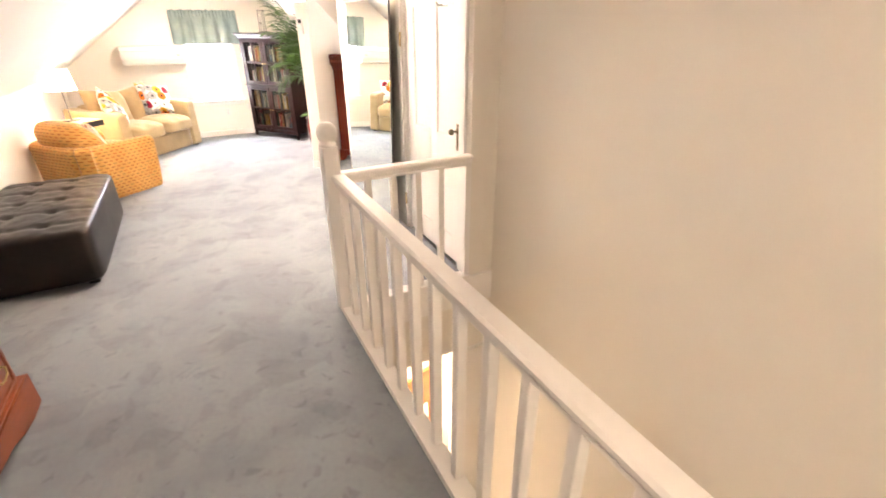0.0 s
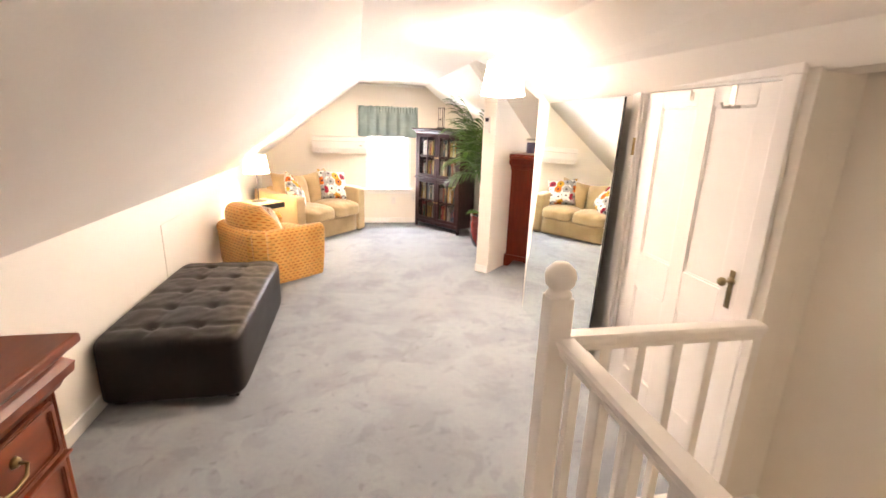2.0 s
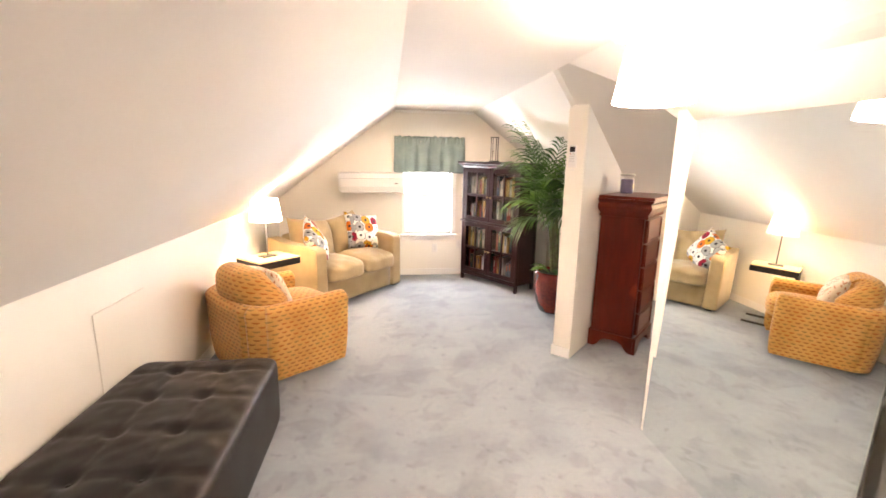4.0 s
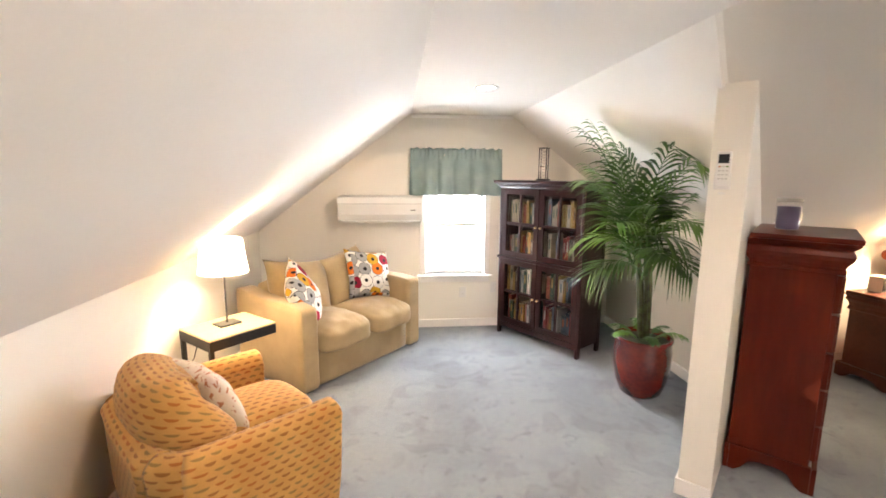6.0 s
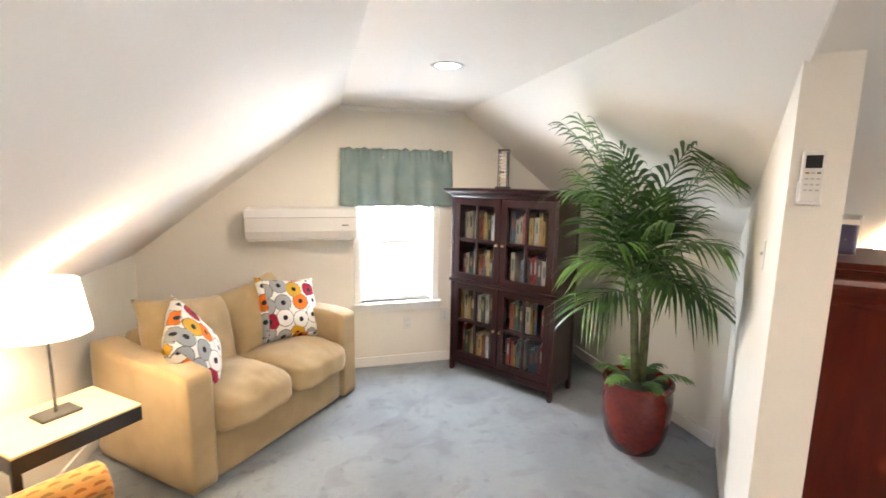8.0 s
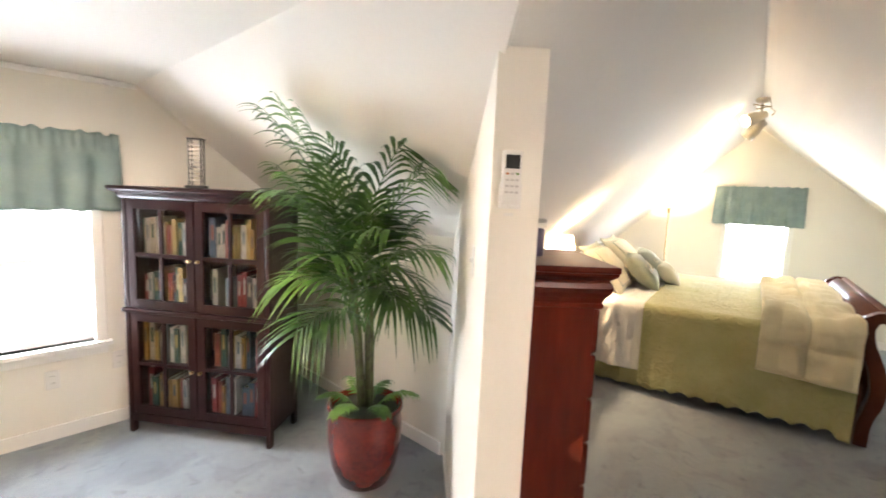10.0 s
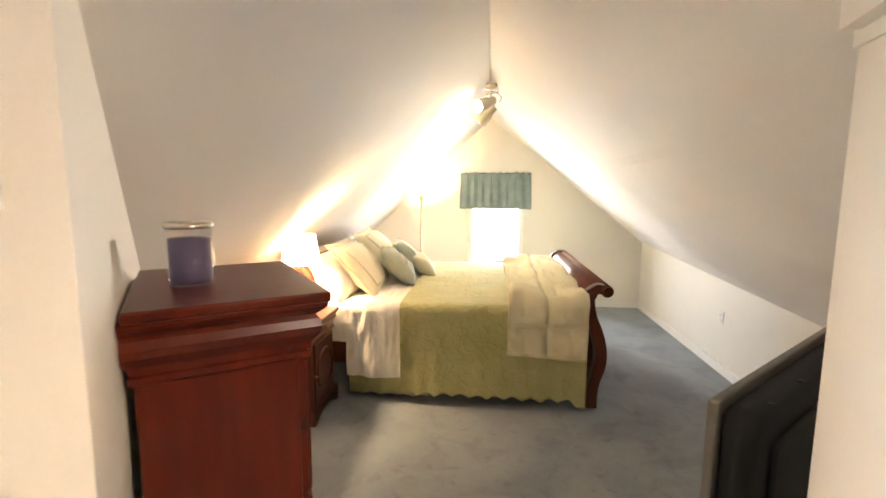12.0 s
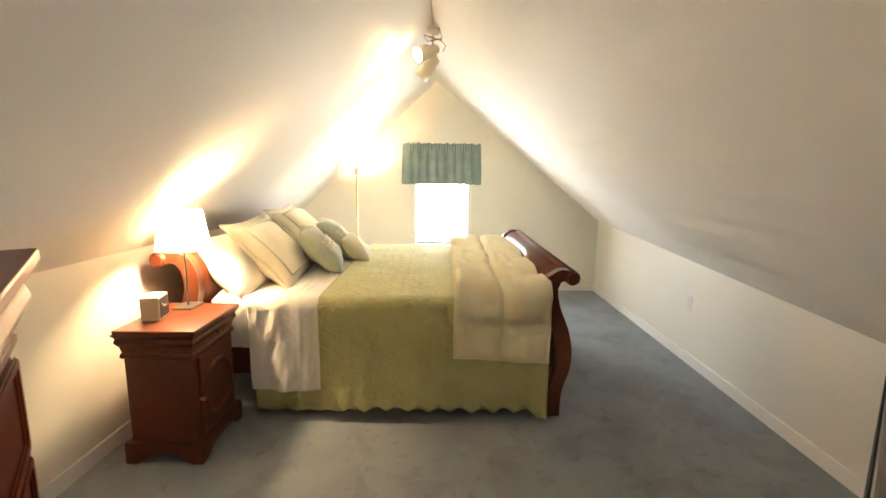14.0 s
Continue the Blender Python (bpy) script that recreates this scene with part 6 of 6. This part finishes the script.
def bed_pillow(u, v, z, tilt, w, h, thick, mat, label, seed, turn=0.0, band=None, flange=False):
    """A pillow leaning towards the headboard (+v)."""
    th = thing("pillow", BED @ pose(u, v, z, tilt, 0, turn), label, "pillow", "pillows on the bed")
    part("cover", pillow(w, h, thick, seed=seed, rough=0.03), mat, th, "", True)
    if flange:
        part("flange", pillow(w + 0.09, h + 0.09, 0.018, 20, seed, 0.02), mat, th, "flat stitched border", True)
        b = bmesh.new()
        edge = lambda x, y: thick / 2 * (max(1 - abs(2 * x / w) ** 2.6, 0) * max(1 - abs(2 * y / h) ** 2.6, 0)) ** 0.55
        for sx, sy, ex, ey in ((-1, -1, 1, -1), (1, -1, 1, 1), (1, 1, -1, 1), (-1, 1, -1, -1)):
            pts = []
            for i in range(17):
                t = i / 16
                x, y = 0.39 * w * (sx + (ex - sx) * t), 0.37 * h * (sy + (ey - sy) * t)
                pts.append((x, y, edge(x, y) + 0.002))
            tube(pts, 0.0045, 5, b)
        part("embroidery", b, SAGE_CLOTH, th, "embroidered border line", True)
    if band:
        b = bmesh.new()
        r = random.Random(seed)
        for i in range(9):
            for k in range(3):
                x, y = -w * 0.38 + i * w * 0.095, -0.035 + k * 0.035
                zt = thick / 2 * (max(1 - abs(2 * x / w) ** 2.6, 0) * max(1 - abs(2 * y / h) ** 2.6, 0)) ** 0.55
                box(x - 0.014, x + 0.014, y - 0.012, y + 0.012, zt - 0.004, zt + 0.004, 0.003, b, 1)
        part("trim_band", b, band, th, "raised pebble trim")
    return th


for u, v, z in ((6.06, 7.12, 0.93), (6.72, 7.14, 0.95), (7.36, 7.14, 0.95)):
    bed_pillow(u, v, z - 0.02, 54, 0.70, 0.48, 0.26, WHITE_CLOTH, "plump white bed pillow against the headboard", int(u * 7))
for u, v, z in ((6.22, 6.97, 0.985), (6.95, 6.98, 1.02)):
    bed_pillow(u, v - 0.01, z - 0.035, 46, 0.72, 0.56, 0.22, CREAM_CLOTH, "cream flanged pillow sham", int(u * 9), 4, None, True)
bed_pillow(6.42, 6.69, 0.94, 46, 0.46, 0.42, 0.19, SAGE_CLOTH, "sage cushion with a raised pebble band", 21, 14, CREAM_CLOTH)
bed_pillow(6.90, 6.69, 0.955, 46, 0.46, 0.42, 0.19, SAGE_CLOTH, "sage cushion with a raised pebble band", 22, 10, CREAM_CLOTH)
bed_pillow(6.86, 6.52, 0.88, 42, 0.44, 0.30, 0.16, CREAM_CLOTH, "small cream bolster cushion", 23, 12)


# ---- nightstand ----
def nightstand():
    w, d, h = 0.42, 0.345, 0.725
    th = thing("nightstand", BED @ pose(5.432, 7.205, 0), "cherry nightstand with an oval-panelled door", "nightstand")
    part("carcass", box(-w / 2, w / 2, -d / 2, d / 2, 0.10, 0.57, 0.005), CHERRY_BED, th)
    part("plinth", bracket_foot(w + 0.05, d + 0.05, 0.115, 0.45), CHERRY_BED, th, "shaped plinth")
    part("frieze", moulding(w, d, [(0.004, 0.565), (0.012, 0.576), (0.010, 0.59), (0.004, 0.60), (0.010, 0.63), (0.026, 0.655), (0.020, 0.675), (0.032, 0.692), (0.036, 0.699)]), CHERRY_BED, th, "ogee drawer frieze")
    part("top", box(-w / 2 - 0.042, w / 2 + 0.042, -d / 2 - 0.042, d / 2 + 0.02, 0.6995, 0.725, 0.006), CHERRY_BED, th)
    dr = part("door", box(-w / 2 + 0.04, w / 2 - 0.04, -d / 2 - 0.014, -d / 2 - 0.001, 0.125, 0.555, 0.003), CHERRY_BED, th)
    bm = bmesh.new()
    n = 32
    ring = [[bm.verts.new((r * 0.150 * math.cos(i * math.tau / n), -d / 2 - y, 0.34 + r * 0.150 * math.sin(i * math.tau / n))) for i in range(n)] for r, y in ((1.0, 0.0142), (0.97, 0.026), (0.90, 0.026), (0.86, 0.0145))]
    for a, b in zip(ring, ring[1:]):
        for i in range(n):
            bm.faces.new((a[i], a[(i + 1) % n], b[(i + 1) % n], b[i]))
    part("oval_moulding", bm, CHERRY_BED, dr, "raised round moulding", True)
    for z, x, p in ((0.34, -0.185, dr), (0.64, 0.0, th)):
        k = lathe([(0.0, 0.024), (0.010, 0.021), (0.011, 0.013), (0.005, 0.006), (0.009, 0.0)], 12)
        bmesh.ops.transform(k, matrix=pose(x, -d / 2 - (0.014 if p is dr else 0.024), z, 90), verts=k.verts)
        part("knob", k, BRASS, p, "small brass knob", True)


nightstand()
table_lamp(BED @ pose(5.60, 7.248, 0.725), 0, 0.343, 0.562, 0.140, 0.107, "steel bedside lamp with a glowing white shade")
ck = thing("alarm_clock", BED @ pose(5.395, 7.31, 0.7255, 0, 0, 12), "square cream desk clock with a black dial", "clock")
part("case", box(-0.065, 0.065, -0.045, 0.045, 0, 0.125, 0.004), CREAM_METAL, ck)
dial = part("dial", box(-0.056, 0.056, -0.0475, -0.0455, 0.010, 0.115, 0), BLACK_PLASTIC, ck, "black dial")
for a, L in ((-50, 0.036), (70, 0.026)):
    bm = box(-0.0018, 0.0018, -0.0495, -0.048, 0, L)
    bmesh.ops.transform(bm, matrix=Matrix.Translation((0, 0, 0.062)) @ pose(0, 0, 0, 0, a), verts=bm.verts)
    part("clock_hand", bm, PAPER, dial)

# ---- television ----
TVM = Matrix.Translation(bw(3.89, 4.915, 0)) @ pose(0, 0, 0, 0, 0, 8.2 + math.degrees(math.atan2(-0.72, 0.69)))
st = thing("tv_stand", TVM @ pose(0, -0.16, 0), "low black television stand", "tv stand")
part("top", box(-0.50, 0.50, -0.22, 0.22, 0.40, 0.43, 0.004), DARK, st)
for x in (-0.48, 0.46):
    part("side", box(x, x + 0.02, -0.21, 0.21, 0, 0.40, 0.002), DARK, st)
part("shelf", box(-0.459, 0.459, -0.20, 0.20, 0.16, 0.18, 0.002), DARK, st)
tv = thing("television", TVM, "flat television with silver bezel, seen from behind", "television")
part("bezel", box(-0.53, 0.53, -0.024, 0.0, 0.47, 1.10, 0.006), GREY_PLASTIC, tv, "silver bezel")
part("screen", box(-0.50, 0.50, 0.0005, 0.004, 0.51, 1.07, 0), BLACK_PLASTIC, tv, "dark screen")
b = puff(1.02, 0.075, 0.58, 30, 12)
for v in b.verts:
    if v.co.y < 0:
        v.co.x *= 1 - 0.16 * min(1, -v.co.y / 0.10)
        v.co.z *= 1 - 0.14 * min(1, -v.co.y / 0.10)
bmesh.ops.translate(b, verts=b.verts, vec=(0, -0.063, 0.785))
part("back_cover", b, BLACK_PLASTIC, tv, "bulging black back cover", True)
part("rear_ledge", box(-0.40, 0.34, -0.118, -0.1005, 0.60, 0.98, 0.008), BLACK_PLASTIC, tv)
for x in (-0.36, -0.12, 0.12, 0.36):
    part("screw", lathe([(0.0, 0.0), (0.008, 0.0), (0.008, 0.004), (0.0, 0.004)], 10, None, (x, -0.085, 1.068)), DARK, tv)
part("foot", box(-0.25, 0.25, -0.20, 0.05, 0.431, 0.445, 0.004), BLACK_PLASTIC, tv)
part("neck", box(-0.06, 0.06, -0.12, -0.04, 0.445, 0.52, 0.004), BLACK_PLASTIC, tv)
bx = thing("cable_box", TVM @ pose(0.28, -0.30, 0.43), "upright black cable box", "cable box")
part("body", box(-0.09, 0.09, -0.02, 0.02, 0, 0.26, 0.006), BLACK_PLASTIC, bx)
part("wire", tube([(-0.05, -0.02, 0.10), (-0.07, -0.06, 0.20), (-0.10, -0.02, 0.26), (-0.14, 0.06, 0.20)], 0.004, 6), DARK, bx)
rt = thing("wireless_router", TVM @ pose(0.40, -0.34, 0.43), "small black router with two upright antennas", "router")
part("body", box(-0.07, 0.07, -0.03, 0.03, 0, 0.03, 0.006), BLACK_PLASTIC, rt)
for x in (-0.03, 0.03):
    part("antenna", tube([(x, 0, 0.03), (x * 1.3, 0, 0.26)], 0.0055, 8), BLACK_PLASTIC, rt)

# ---- spotlights and floor lamp ----
sp = thing("spotlight_fixture", BED @ pose(6.75, V_RIDGE, 0), "cream two-headed spotlight on the bedroom ridge", "spotlight")
part("canopy", lathe([(0.0, 2.555), (0.045, 2.56), (0.055, 2.58), (0.055, 2.60), (0.0, 2.605)], 20), CREAM_METAL, sp, "", True)
part("stem", tube([(0, 0, 2.56), (0.0, 0.0, 2.50), (0.02, 0.0, 2.46)], 0.010), CREAM_METAL, sp)
part("wire", tube([(0.0, 0.03, 2.58), (-0.03, -0.05, 2.60), (-0.04, -0.07, 2.52), (-0.03, 0.04, 2.50), (-0.02, 0.07, 2.55), (0.0, -0.06, 2.52), (-0.03, -0.10, 2.47), (0.0, -0.08, 2.44)], 0.005, 6), BRASS, sp)
LENS = glow("spot_lens", (1.0, 0.86, 0.58), 25.0)
for a, b_ in (((0.02, -0.03, 2.46), (-0.10, 0.12, 2.385)), ((0.04, -0.03, 2.395), (0.12, 0.10, 2.27))):
    a, b_ = Vector(a), Vector(b_)
    d = (b_ - a).normalized()
    h_ = part("lamp_head", tube([a, a + d * 0.06, a + d * 0.10, b_ - d * 0.012], [0.034, 0.038, 0.055, 0.060], 18), CREAM_METAL, sp, "", True)
    part("lens", tube([b_ - d * 0.0115, b_ - d * 0.009], 0.052, 16), LENS, h_, "glowing bulb face")
part("arm", tube([(0.02, 0.0, 2.46), (0.04, -0.03, 2.395)], 0.010), CREAM_METAL, sp)
fl = thing("floor_lamp", BED @ pose(8.30, 6.77, 0), "slender brass floor lamp behind the bed, lit", "floor lamp")
part("base", lathe([(0.0, 0.0), (0.13, 0.0), (0.13, 0.012), (0.03, 0.03), (0.0, 0.03)], 24), BRASS, fl, "", True)
part("pole", tube([(0, 0, 0.02), (0, 0, 1.50)], 0.010, 10), BRASS, fl)
part("cup", lathe([(0.0, 1.49), (0.018, 1.495), (0.022, 1.53), (0.030, 1.56), (0.027, 1.562), (0.0, 1.53)], 18), BRASS, fl, "", True)
